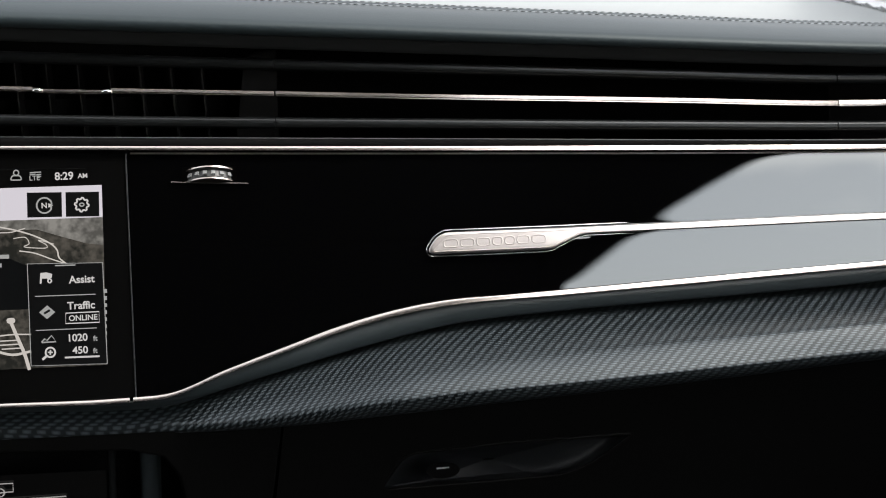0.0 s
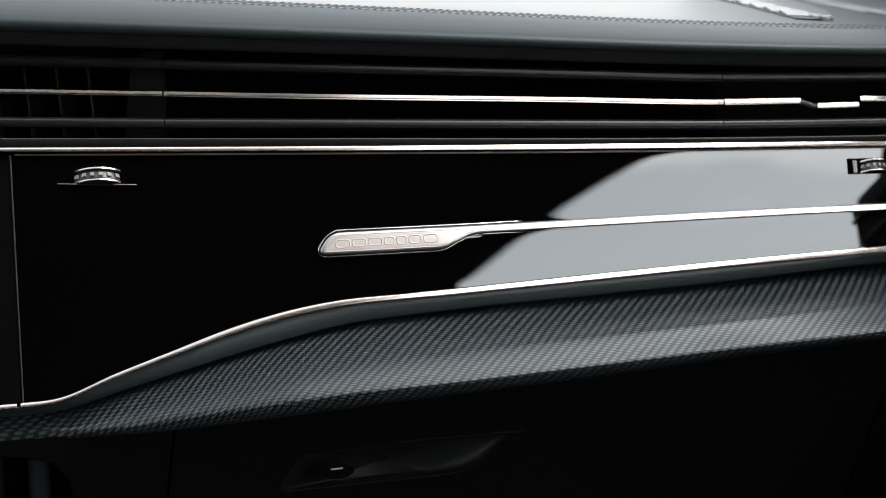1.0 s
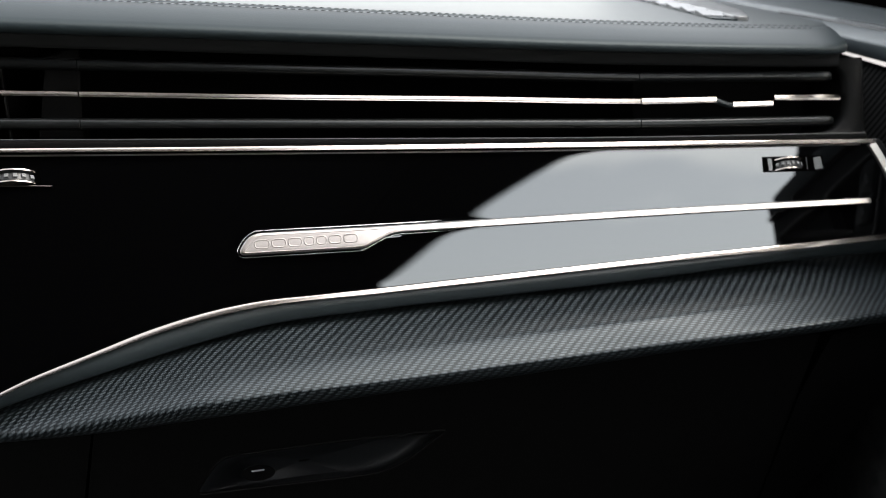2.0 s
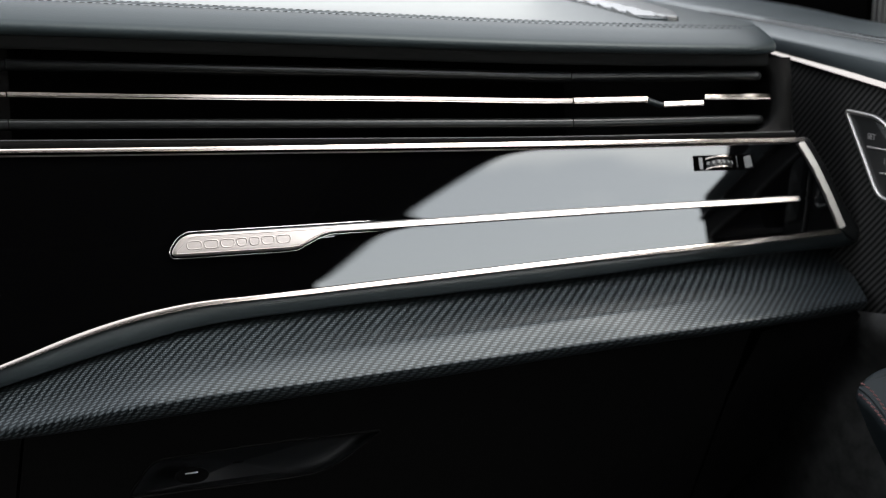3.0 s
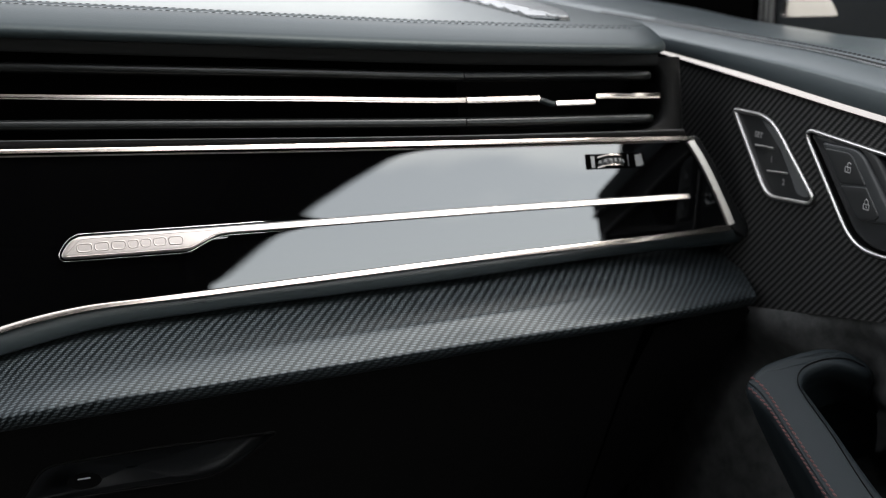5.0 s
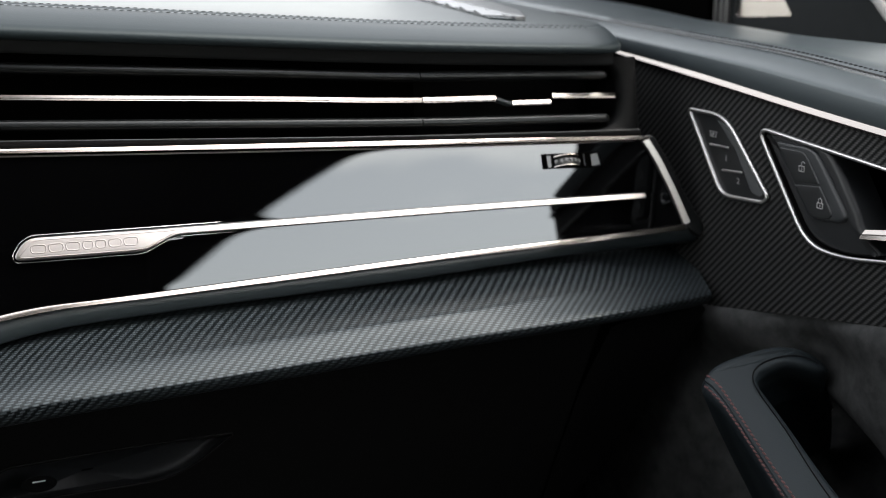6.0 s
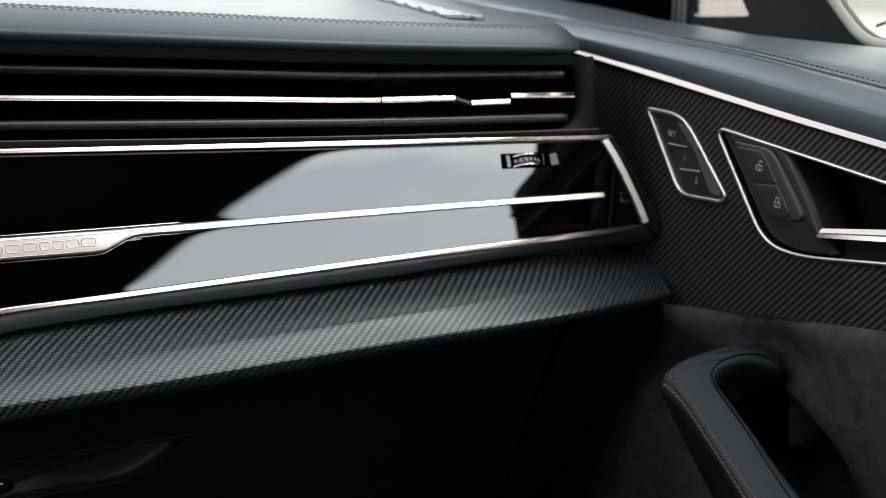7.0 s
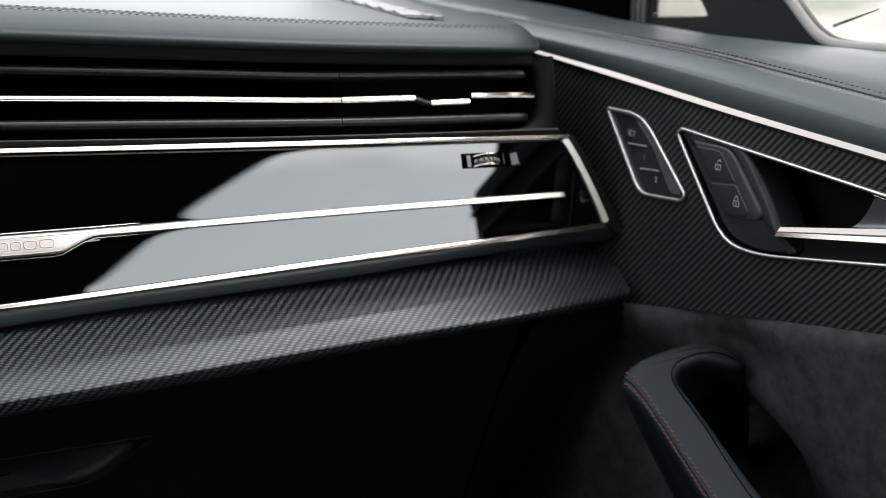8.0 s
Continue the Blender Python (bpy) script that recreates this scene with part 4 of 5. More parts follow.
# ---- thumbwheels ----
def build_thumbwheel(xc, s, w, label, open_end=False):
    tw = thing("thumbwheel", label, "thumbwheel", "vent thumbwheels")
    if open_end:
        box_out = rounded([(xc - 0.0167, s - 0.0046), (xc + 0.0205, s - 0.0052), (xc + 0.0236, s - 0.0046), (xc + 0.0222, s + 0.0042), (xc - 0.0172, s + 0.0048)], 0.0008)
        # pale plates paint the sky's reflection in the slot's side walls
        left_end = [(xc - 0.0132, s - 0.0036), (xc - 0.0110, s - 0.0037), (xc - 0.0114, s + 0.0034), (xc - 0.0140, s + 0.0036)]
        right_end = [(xc + 0.0170, s - 0.0042), (xc + 0.0222, s - 0.0036), (xc + 0.0206, s + 0.0036), (xc + 0.0160, s + 0.0028)]
        for shape in (left_end, right_end):
            plate("slot_side", shape, P, 0.0012, 0.0006, M_SLOT, tw, "pale plate drawn as sky mirrored in the slot side")
        sweep("slot_line", [P(xc + 0.0118, s - 0.0036, 0.0012), P(xc + 0.0112, s + 0.0034, 0.0012)], FACE_N, oval(0.0007, 0.0007, 8), M_SLOT, tw)
    else:
        box_out = [(xc - 0.62 * w, s - 0.0036), (xc + 0.62 * w, s - 0.0036), (xc + 0.60 * w, s + 0.0042), (xc - 0.60 * w, s + 0.0042)]
    # no recess here: the slot's shade is put into a near-black plate
    plate("slot", box_out, P, 0.0008, -0.001, M_VOID, tw, "flat plate painted black as the shade in the slot")
    R = w * 0.80
    half = math.asin(0.5 * w / R)

    def ring(name, s0, s1, bulge, material, parent, a0=-half, a1=half, n=18, label=""):
        rows = []
        for a in steps(a0, a1, n):
            def q(r, ss):
                o = r * math.cos(a) - R * math.cos(half)
                return P(xc + r * math.sin(a), ss + 0.45 * o - 0.0008, o + 0.0004)
            rows.append([q(R - 0.004, s0), q(R + bulge * 0.8, s0), q(R + bulge, s0 + 0.12 * (s1 - s0)), q(R + bulge - 0.28 * (s1 - s0), s0 + 0.9 * (s1 - s0)), q(R, s1), q(R - 0.004, s1)])
        return grid_mesh(name, rows, material, parent, label, close=True, caps=True, crease=15)
    wheel = ring("wheel", s - 0.0026, s + 0.0026, 0.0002, M_SWITCH, tw)
    ring("rim", s + 0.0026, s + 0.0037, 0.0007, M_CHROME, wheel, label="bright chrome rim")
    ring("rim", s - 0.0036, s - 0.0026, 0.0007, M_CHROME, wheel, label="bright chrome rim")
    for k in range(6):
        a = -half * 0.86 + k * (half * 1.72 / 5)
        ring("tooth", s - 0.0012, s + 0.0012, 0.0009, M_TOOTH, wheel, a - 0.055, a + 0.055, 4)
    if open_end:
        return
    path = [P(x, s - 0.0046 - 0.0012 * (x - xc) / w, 0.0012) for x in steps(xc - 0.86 * w, xc + 0.86 * w, 12)]
    sweep("ledge", path, FACE_N, oval(0.0008, 0.0016, 8), M_CHROME, tw, "hairline chrome ledge")


build_thumbwheel(-0.0452, 0.0224, 0.0245, "black thumbwheel with chrome rims below the centre vent")
build_thumbwheel(0.4075, 0.0108, 0.0175, "black thumbwheel with chrome rims below the outer vent", True)


# ---- touchscreen ----
def build_screen():
    sc = thing("touchscreen", "black glass touchscreen showing a satellite map", "screen")
    out = [(x, panel_t(x)) for x in steps(-0.42, -0.0912, 12)] + [(x, low_t(x) + 0.0003) for x in steps(-0.0912, -0.42, 12)]
    plate("glass", out, P, 0.0004, -0.006, M_GLASS, sc, "black glass")
    path = [P(-0.0903, s, 0.0008) for s in steps(panel_t(-0.09), low_t(-0.09), 10)]
    sweep("side_edge", path, FACE_N, oval(0.0009, 0.0012, 8), M_CARRIER, sc, "dark edge line")
    W = glow("screen_white", (0.82, 0.79, 0.77), 0.078)
    SKY = glow("screen_sky", (0.66, 0.62, 0.67), 0.112)
    LAND = screen_land("screen_land", (0.018, 0.018, 0.015, 1), (0.105, 0.094, 0.078, 1), 300)
    DARK = glow("screen_dark", (0.012, 0.013, 0.014), 0.02)
    ROAD = glow("screen_road", (0.80, 0.74, 0.68), 0.08)
    GREY = glow("screen_grey", (0.35, 0.35, 0.34), 0.11)
    SEA = glow("screen_water", (0.006, 0.008, 0.010), 0.02)

    def flat(name, pts, off, m, parent, label=""):
        return plate(name, pts, P, off, off - 0.0002, m, parent, label)

    def line(name, pts, w, off, m, parent):
        sweep(name, [P(a, b, off) for a, b in pts], FACE_N, [(-w / 2, 0), (w / 2, 0), (w / 2, 0.0001), (-w / 2, 0.0001)], m, parent, smooth=False)

    L = -0.335
    mp = flat("map", [(L, -0.0808), (-0.1052, -0.0805), (-0.1040, 0.0187), (L, 0.0187)], 0.0008, LAND, sc, "satellite map picture")
    flat("map_sky", [(L, 0.0010), (-0.1042, 0.0010), (-0.1040, 0.0187), (L, 0.0187)], 0.0011, SKY, mp, "pale lilac sky")
    flat("water", [(L, -0.0140), (-0.165, -0.0140), (-0.152, -0.0215), (-0.140, -0.0262), (-0.130, -0.0275), (-0.130, -0.0480), (L, -0.0480)], 0.0010, SEA, mp, "dark water")
    flat("far_land", [(L, 0.0010), (-0.1042, 0.0010), (-0.1044, -0.0145), (-0.114, -0.0130), (-0.128, -0.0085), (-0.140, -0.0045), (L, -0.002)], 0.0012, screen_land("screen_far_land", (0.10, 0.096, 0.086, 1), (0.30, 0.285, 0.26, 1), 260), mp, "far grey land")

    def K(a, b):
        """a runs across the shown part of the screen, b down it, in pixels of the camera's view, about thirds of a
        millimetre.
        """
        return (-0.1583 - (b - 300) * 0.0000138 + a * 0.000304, 0.0290 - (b - 300) * 0.000309 - a * 0.0000113)

    def ks(*pts):
        return [K(a, b) for a, b in pts]
    for pts, w in ((ks((-5, 401), (30, 408), (60, 417), (88, 430), (101, 442), (105, 456), (118, 467)), 0.0013), (ks((-5, 412), (20, 411), (45, 404)), 0.0009),
                   (ks((24, 422), (45, 420), (52, 431), (44, 437), (80, 439), (82, 433), (68, 425), (96, 432)), 0.0008),
                   (ks((35, 444), (62, 448), (90, 458), (118, 467)), 0.0011), (ks((20, 570), (31, 596), (44, 626), (53, 655)), 0.0030),
                   (ks((-5, 622), (24, 628), (56, 622)), 0.0022), (ks((-5, 595), (26, 592), (56, 592)), 0.0012), (ks((-5, 604), (34, 602)), 0.0011),
                   (ks((0, 611), (38, 609)), 0.0011), (ks((4, 618), (40, 616)), 0.0011)):
        fa, fb = curve([(i, q[0]) for i, q in enumerate(pts)]), curve([(i, q[1]) for i, q in enumerate(pts)])
        line("road", [(fa(q), fb(q)) for q in steps(0, len(pts) - 1, 5 * len(pts))], w * 0.62, 0.0013, ROAD, mp)
    flat("road_end", rounded(ks((12, 563), (27, 562), (28, 572), (13, 573)), 0.0018), 0.0013, ROAD, mp)
    for i in range(9):
        y = 512 + 12.5 * i
        flat("map_mark", ks((184.5, y), (189.5, y), (190, y + 7), (185, y + 7)), 0.0013, GREY, mp)

    # status line
    def put(name, body, size, a, b, m, parent, off, label=""):
        x, sv = K(a, b)
        return text(name, body, size, face_matrix(x, sv, off, 0.012), m, parent, label)

    def disc(a, b, r, n=18, ry=None):
        return [K(a + r * math.cos(q), b + (ry or r) * math.sin(q)) for q in steps(0, 2 * math.pi * (1 - 1 / n), n - 1)]
    put("clock", "8:29", 0.0059, 97, 318.5, W, sc, 0.0012, "white clock digits")
    put("clock_suffix", "AM", 0.0036, 138, 315, W, sc, 0.0012)
    put("network_sign", "LTE", 0.0036, 52, 319.5, GREY, sc, 0.0012)
    for k in range(3):
        line("signal_bar", ks((66 - 1.5 * k, 313 - 4 * k), (73, 312.5 - 4 * k)), 0.0006, 0.0012, GREY, sc)
    line("arrow_sign", ks((53, 306), (63, 305)), 0.0007, 0.0012, GREY, sc)
    line("arrow_sign", ks((53, 309.5), (63, 308.5)), 0.0007, 0.0012, GREY, sc)
    loop_bar("user_sign", rounded(ks((19, 319), (39, 318.5), (36, 311), (22, 311)), 0.001), P, 0.0012, 0.0007, 0.0002, GREY, sc, normal=FACE_N)
    loop_bar("user_sign", disc(29, 306, 4.5), P, 0.0012, 0.0007, 0.0002, GREY, sc, normal=FACE_N)
    line("status_line", ks((0, 300), (150, 298)), 0.0003, 0.0012, DARK, sc)
    # two buttons
    for q in (((48, 341), (109, 340), (110, 383.5), (49, 385)), ((116, 340), (175, 339), (176, 382.5), (117, 383.5))):
        flat("screen_button", ks(*q), 0.0014, DARK, sc, "dark square button")
    loop_bar("compass_ring", [K(79 + 13.5 * math.cos(q), 363.5 + 13.5 * math.sin(q)) for q in steps(0.5, 5.9, 24)], P, 0.0017, 0.0009, 0.0002, GREY, sc, normal=FACE_N)
    put("compass_letter", "N", 0.0042, 73.5, 368.5, W, sc, 0.0017)
    flat("compass_point", ks((86, 359.5), (94.5, 363.5), (86, 367.5)), 0.0017, W, sc)
    gear = [K(145 + (12.5 if k % 4 < 2 else 10.0) * math.cos(k * math.pi / 16), 362 + (12.5 if k % 4 < 2 else 10.0) * math.sin(k * math.pi / 16)) for k in range(32)]
    loop_bar("gear_sign", gear, P, 0.0017, 0.0010, 0.0002, W, sc, normal=FACE_N)
    loop_bar("gear_sign", disc(145, 362, 4.0, 12, 2.8), P, 0.0017, 0.0007, 0.0002, GREY, sc, normal=FACE_N)
    # information box
    corners = ks((56, 648), (191, 645), (182, 465), (49, 467))
    bx = flat("info_box", corners, 0.0014, DARK, sc, "dark information box")
    loop_bar("box_edge", corners, P, 0.0016, 0.0005, 0.0002, GREY, bx, normal=FACE_N)
    line("box_line", ks((98, 470), (134, 469)), 0.0007, 0.0017, GREY, bx)
    line("box_line", ks((63, 524.5), (170, 521)), 0.0005, 0.0017, GREY, bx)
    line("box_line", ks((64, 585), (172, 581)), 0.0005, 0.0017, GREY, bx)
    put("word", "Assist", 0.0058, 123, 501.5, W, bx, 0.0017)
    put("word", "Traffic", 0.0058, 120, 548, W, bx, 0.0017)
    put("word", "ONLINE", 0.0043, 122.5, 568.5, W, bx, 0.0017)
    loop_bar("word_frame", ks((117, 573), (176.5, 571), (176, 552), (117, 554.5)), P, 0.0017, 0.0006, 0.0002, W, bx, normal=FACE_N)
    put("number", "1020", 0.0056, 119.5, 605, W, bx, 0.0017)
    put("unit", "ft", 0.0040, 166, 604, GREY, bx, 0.0017)
    put("number", "450", 0.0056, 129.5, 627, W, bx, 0.0017)
    put("unit", "ft", 0.0040, 166, 626, GREY, bx, 0.0017)
    line("underline", ks((115.5, 633.5), (177.5, 631.5)), 0.0010, 0.0017, W, bx)
    flat("flag_sign", ks((71, 502), (74, 502), (75, 493), (84, 493), (86, 497), (92, 491), (93, 485), (83, 482), (72, 483)), 0.0017, W, bx)
    loop_bar("pin_sign", disc(88.5, 497, 3.2, 12), P, 0.0018, 0.0008, 0.0002, W, bx, normal=FACE_N)
    flat("traffic_sign", ks((70, 553), (84, 565), (98.5, 552.5), (84, 540.5)), 0.0017, GREY, bx)
    line("traffic_mark", ks((79, 555), (89, 549)), 0.0012, 0.0019, DARK, bx)
    line("hill_sign", ks((74, 606), (80, 600), (84, 603), (92, 594), (100, 605), (75, 606.5)), 0.0008, 0.0017, GREY, bx)
    loop_bar("lens_sign", disc(90, 624, 8.5), P, 0.0017, 0.0010, 0.0002, W, bx, normal=FACE_N)
    line("lens_sign", ks((84, 630), (76, 637)), 0.0013, 0.0017, W, bx)
    line("lens_sign", ks((85.5, 624), (94.5, 624)), 0.0008, 0.0018, W, bx)
    line("lens_sign", ks((90, 619.5), (90, 628.5)), 0.0008, 0.0018, W, bx)
    # end of a word on the water
    line("writing_bar", ks((-30, 455), (17, 454)), 0.0022, 0.0014, GREY, mp)
    line("writing_bar", ks((-30, 470), (4, 469.5)), 0.0022, 0.0014, GREY, mp)


def screen_land(name, dark, pale, scale):
    m = glow(name, (0.08, 0.08, 0.07), 0.095)
    nt = m.node_tree
    b = nt.nodes["Principled BSDF"]
    n = nt.nodes.new("ShaderNodeTexNoise")
    n.inputs["Scale"].default_value, n.inputs["Detail"].default_value = scale, 8
    co = nt.nodes.new("ShaderNodeTexCoord")
    nt.links.new(co.outputs["Object"], n.inputs["Vector"])
    fields = nt.nodes.new("ShaderNodeTexNoise")
    fields.inputs["Scale"].default_value, fields.inputs["Detail"].default_value = scale * 0.16, 3
    nt.links.new(co.outputs["Object"], fields.inputs["Vector"])
    both = nt.nodes.new("ShaderNodeMath")
    both.operation = "MULTIPLY_ADD"
    both.inputs[1].default_value = 1.1
    nt.links.new(fields.outputs["Fac"], both.inputs[0])
    nt.links.new(n.outputs["Fac"], both.inputs[2])
    r = nt.nodes.new("ShaderNodeValToRGB")
    r.color_ramp.elements[0].color, r.color_ramp.elements[1].color = dark, pale
    soften = nt.nodes.new("ShaderNodeMapRange")
    soften.inputs["From Min"].default_value, soften.inputs["From Max"].default_value = 0.80, 1.35
    nt.links.new(both.outputs[0], soften.inputs["Value"])
    r.color_ramp.elements[0].position, r.color_ramp.elements[1].position = 0.15, 0.85
    nt.links.new(soften.outputs[0], r.inputs[0])
    nt.links.new(r.outputs[0], b.inputs["Emission Color"])
    return m


build_screen()


# ---- glovebox and lower dashboard ----
def build_glovebox():
    gb = thing("glovebox", "closed black glovebox with a recessed pull handle", "glovebox")
    top = lambda x: under(x) + 0.002
    left = [(-0.0085, -0.1160), (-0.0150, -0.160), (-0.0220, -0.215), (-0.028, -0.30)]
    right = [(0.330, -0.30), (0.380, -0.190), (0.406, -0.1326), (0.4305, -0.0960)]
    pocket = rounded([(0.0430, -0.1585), (0.1480, -0.1555), (0.1640, -0.1500), (0.1890, -0.1335), (0.1200, -0.1350), (0.0580, -0.1385)],
                     [0.006, 0.012, 0.012, 0.004, 0.01, 0.008])
    outline = [(x, top(x)) for x in steps(0.4285, -0.0085, 30)] + left[1:] + right[:-1]
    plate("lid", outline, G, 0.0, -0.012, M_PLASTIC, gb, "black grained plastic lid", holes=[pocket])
    c = Vector((0.105, -0.1480))
    rows = []
    for f, off in ((1.0, 0.0), (0.985, -0.003), (0.94, -0.009), (0.80, -0.015), (0.55, -0.019), (0.05, -0.021)):
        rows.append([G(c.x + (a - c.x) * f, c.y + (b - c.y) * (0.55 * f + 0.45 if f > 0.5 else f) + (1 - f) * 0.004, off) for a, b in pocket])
    grid_mesh("handle_recess", rows, M_CARRIER, gb, "smooth recessed pull handle", close=True)
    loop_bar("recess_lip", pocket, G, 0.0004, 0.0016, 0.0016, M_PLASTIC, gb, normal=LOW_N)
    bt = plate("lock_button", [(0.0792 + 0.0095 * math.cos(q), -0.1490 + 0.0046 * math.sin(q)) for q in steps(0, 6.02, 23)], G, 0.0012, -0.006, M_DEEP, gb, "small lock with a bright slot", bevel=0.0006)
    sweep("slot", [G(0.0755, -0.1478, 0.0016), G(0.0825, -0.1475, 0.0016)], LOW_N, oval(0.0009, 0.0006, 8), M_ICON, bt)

    lo = thing("lower_dashboard", "black plastic lower dashboard cladding", "dashboard cladding")
    o1 = [(-0.0105, -0.1172), (-0.017, -0.160), (-0.024, -0.215), (-0.030, -0.30), (-0.066, -0.30), (-0.0650, -0.1571), (-0.0680, -0.1437), (-0.0760, -0.1331),
          (-0.0950, -0.1285), (-0.165, -0.1262), (-0.45, -0.125), (-0.45, -0.1195), (-0.07, -0.1192), (-0.030, -0.1182)]
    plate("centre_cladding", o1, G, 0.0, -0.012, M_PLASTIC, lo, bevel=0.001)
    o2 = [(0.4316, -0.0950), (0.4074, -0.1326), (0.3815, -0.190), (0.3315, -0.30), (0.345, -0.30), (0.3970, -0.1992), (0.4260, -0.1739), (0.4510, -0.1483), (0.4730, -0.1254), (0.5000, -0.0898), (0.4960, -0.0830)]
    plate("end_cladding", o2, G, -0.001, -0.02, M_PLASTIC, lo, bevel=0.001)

    cs = thing("centre_console", "black centre console cubby with a lower touchscreen", "console")
    rows = []
    for x, s in ((-0.45, -0.125), (-0.165, -0.1262), (-0.095, -0.1288), (-0.076, -0.1333), (-0.068, -0.1439), (-0.065, -0.1571), (-0.066, -0.30)):
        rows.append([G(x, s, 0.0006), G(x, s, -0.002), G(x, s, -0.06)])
    grid_mesh("cubby_rim", rows, M_LIP, cs)
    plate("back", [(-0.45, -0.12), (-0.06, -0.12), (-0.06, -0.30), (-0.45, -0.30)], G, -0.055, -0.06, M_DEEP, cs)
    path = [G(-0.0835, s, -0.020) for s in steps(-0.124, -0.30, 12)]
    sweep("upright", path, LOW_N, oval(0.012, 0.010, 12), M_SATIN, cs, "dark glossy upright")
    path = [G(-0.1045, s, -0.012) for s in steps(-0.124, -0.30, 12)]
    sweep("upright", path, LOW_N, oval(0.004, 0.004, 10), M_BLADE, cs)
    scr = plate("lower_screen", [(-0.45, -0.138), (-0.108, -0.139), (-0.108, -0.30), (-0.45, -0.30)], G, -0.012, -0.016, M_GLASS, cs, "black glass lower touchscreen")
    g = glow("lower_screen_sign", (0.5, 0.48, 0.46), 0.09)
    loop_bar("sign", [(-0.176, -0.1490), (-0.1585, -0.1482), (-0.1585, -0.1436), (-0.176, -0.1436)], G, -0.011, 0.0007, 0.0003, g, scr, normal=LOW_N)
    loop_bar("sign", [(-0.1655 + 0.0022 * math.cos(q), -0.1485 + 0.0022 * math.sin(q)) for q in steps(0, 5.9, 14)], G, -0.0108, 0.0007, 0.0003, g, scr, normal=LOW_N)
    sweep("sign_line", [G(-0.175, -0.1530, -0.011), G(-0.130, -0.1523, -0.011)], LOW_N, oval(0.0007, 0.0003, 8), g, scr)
    # footwell behind and below the dashboard
    fw = box("footwell_wall", (-1.0, 0.45, 0.40), (0.62, 0.50, 1.1), M_CARPET, None)
    tagged(fw, "black carpeted footwell wall", "wall", kind="structure")


build_glovebox()


# ---- passenger door ----
def build_door():
    door = thing("car_door", "black passenger door with carbon trim, leather pad and suede", "car door")
    trim_t = curve([(-0.45, 1.210), (-0.086, 1.1867), (0.0, 1.1806), (0.103, 1.1724), (0.216, 1.1647), (0.45, 1.150)])
    carbon_b = curve([(-0.2, 0.995), (0.021, 1.0352), (0.090, 1.0476), (0.160, 1.0595), (0.227, 1.0703), (0.45, 1.10)])
    bezel = rounded([(0.0545, 1.1560), (0.2200, 1.1440), (0.315, 1.1378), (0.315, 1.124), (0.2230, 1.1072), (0.1300, 1.0918), (0.1020, 1.0945)],
                    [0.011, 0.03, 0.01, 0.01, 0.04, 0.02, 0.016], 8)
    out = [(u, trim_t(u) - 0.002) for u in steps(-0.20, 0.33, 30)] + [(u, carbon_b(u)) for u in steps(0.33, -0.20, 30)]
    # carbon panel with its own metres for the weave
    bm = bmesh.new()
    edges = []
    for lp in (out, bezel):
        vs = [bm.verts.new(D(a, b, 0.0)) for a, b in lp]
        edges += [bm.edges.new((vs[i], vs[(i + 1) % len(vs)])) for i in range(len(vs))]
    bmesh.ops.triangle_fill(bm, use_beauty=True, edges=edges)
    uvl = bm.loops.layers.uv.new("metres")
    for f in bm.faces:
        for l in f.loops:
            l[uvl].uv = (-l.vert.co.y, -l.vert.co.z)
    part("carbon_panel", bm, M_CARBON_DOOR, door, "matt black carbon twill panel", smooth=False)

    path = [D(u, trim_t(u) - 0.0014, 0.0015) for u in steps(-0.104, 0.33, 40)]
    sweep("chrome_trim", path, DOOR_N + Vector((0, 0, 0.75)), [(-0.0023, -0.002), (-0.0023, 0.0016), (-0.0018, 0.0021), (0.0018, 0.0021), (0.0023, 0.0016), (0.0023, -0.002)], M_CHROME, door, "bright chrome trim line", crease=20, scale=[(0.45 + 0.55 * min(1.0, i / 9), 0.6 + 0.4 * min(1.0, i / 9)) for i in range(41)])

    # leather pad over the trim up to the sill
    stitch_z = curve([(-0.45, 1.205), (-0.20, 1.2030), (-0.031, 1.2008), (0.051, 1.1993), (0.123, 1.1948), (0.193, 1.1899), (0.45, 1.168)])
    top_z = curve([(-0.45, 1.208), (-0.197, 1.2058), (-0.129, 1.2022), (-0.038, 1.2014), (0.041, 1.2032), (0.117, 1.2057), (0.45, 1.212)])
    rows = []
    for u in steps(-0.45, 0.33, 70):
        a, b, c = trim_t(u), stitch_z(u), top_z(u)
        c = max(c, b + 0.0006)
        h = b - a
        rows.append([D(u, a - 0.001, -0.004), D(u, a + 0.0004, 0.0005), D(u, a + 0.05 * h, 0.0016), D(u, a + 0.10 * h, 0.0021), D(u, a + 0.35 * h, 0.0022), D(u, a + 0.58 * h, 0.0021), D(u, a + 0.635 * h, 0.0018),
                     D(u, a + 0.675 * h, 0.0010), D(u, a + 0.71 * h, -0.0004), D(u, a + 0.75 * h, -0.0022), D(u, a + 0.84 * h, -0.0075), D(u, a + 0.94 * h, -0.0145),
                     D(u, b - 0.0002, -0.0190), D(u, b - 0.0012, -0.0200), D(u, b - 0.0012, -0.0225), D(u, b + 0.0003, -0.0236), D(u, b + 0.35 * (c - b) + 0.0003, -0.040), D(u, b + 0.8 * (c - b), -0.070),
                     D(u, c, -0.090), D(u, c - 0.002, -0.103), D(u, c - 0.02, -0.112)])
    grid_mesh("leather_pad", rows, M_PAD, door, "dark grey leather pad with twin stitching")
    path = [D(u, stitch_z(u) - 0.0005, -0.0213) for u in steps(-0.20, 0.33, 50)]
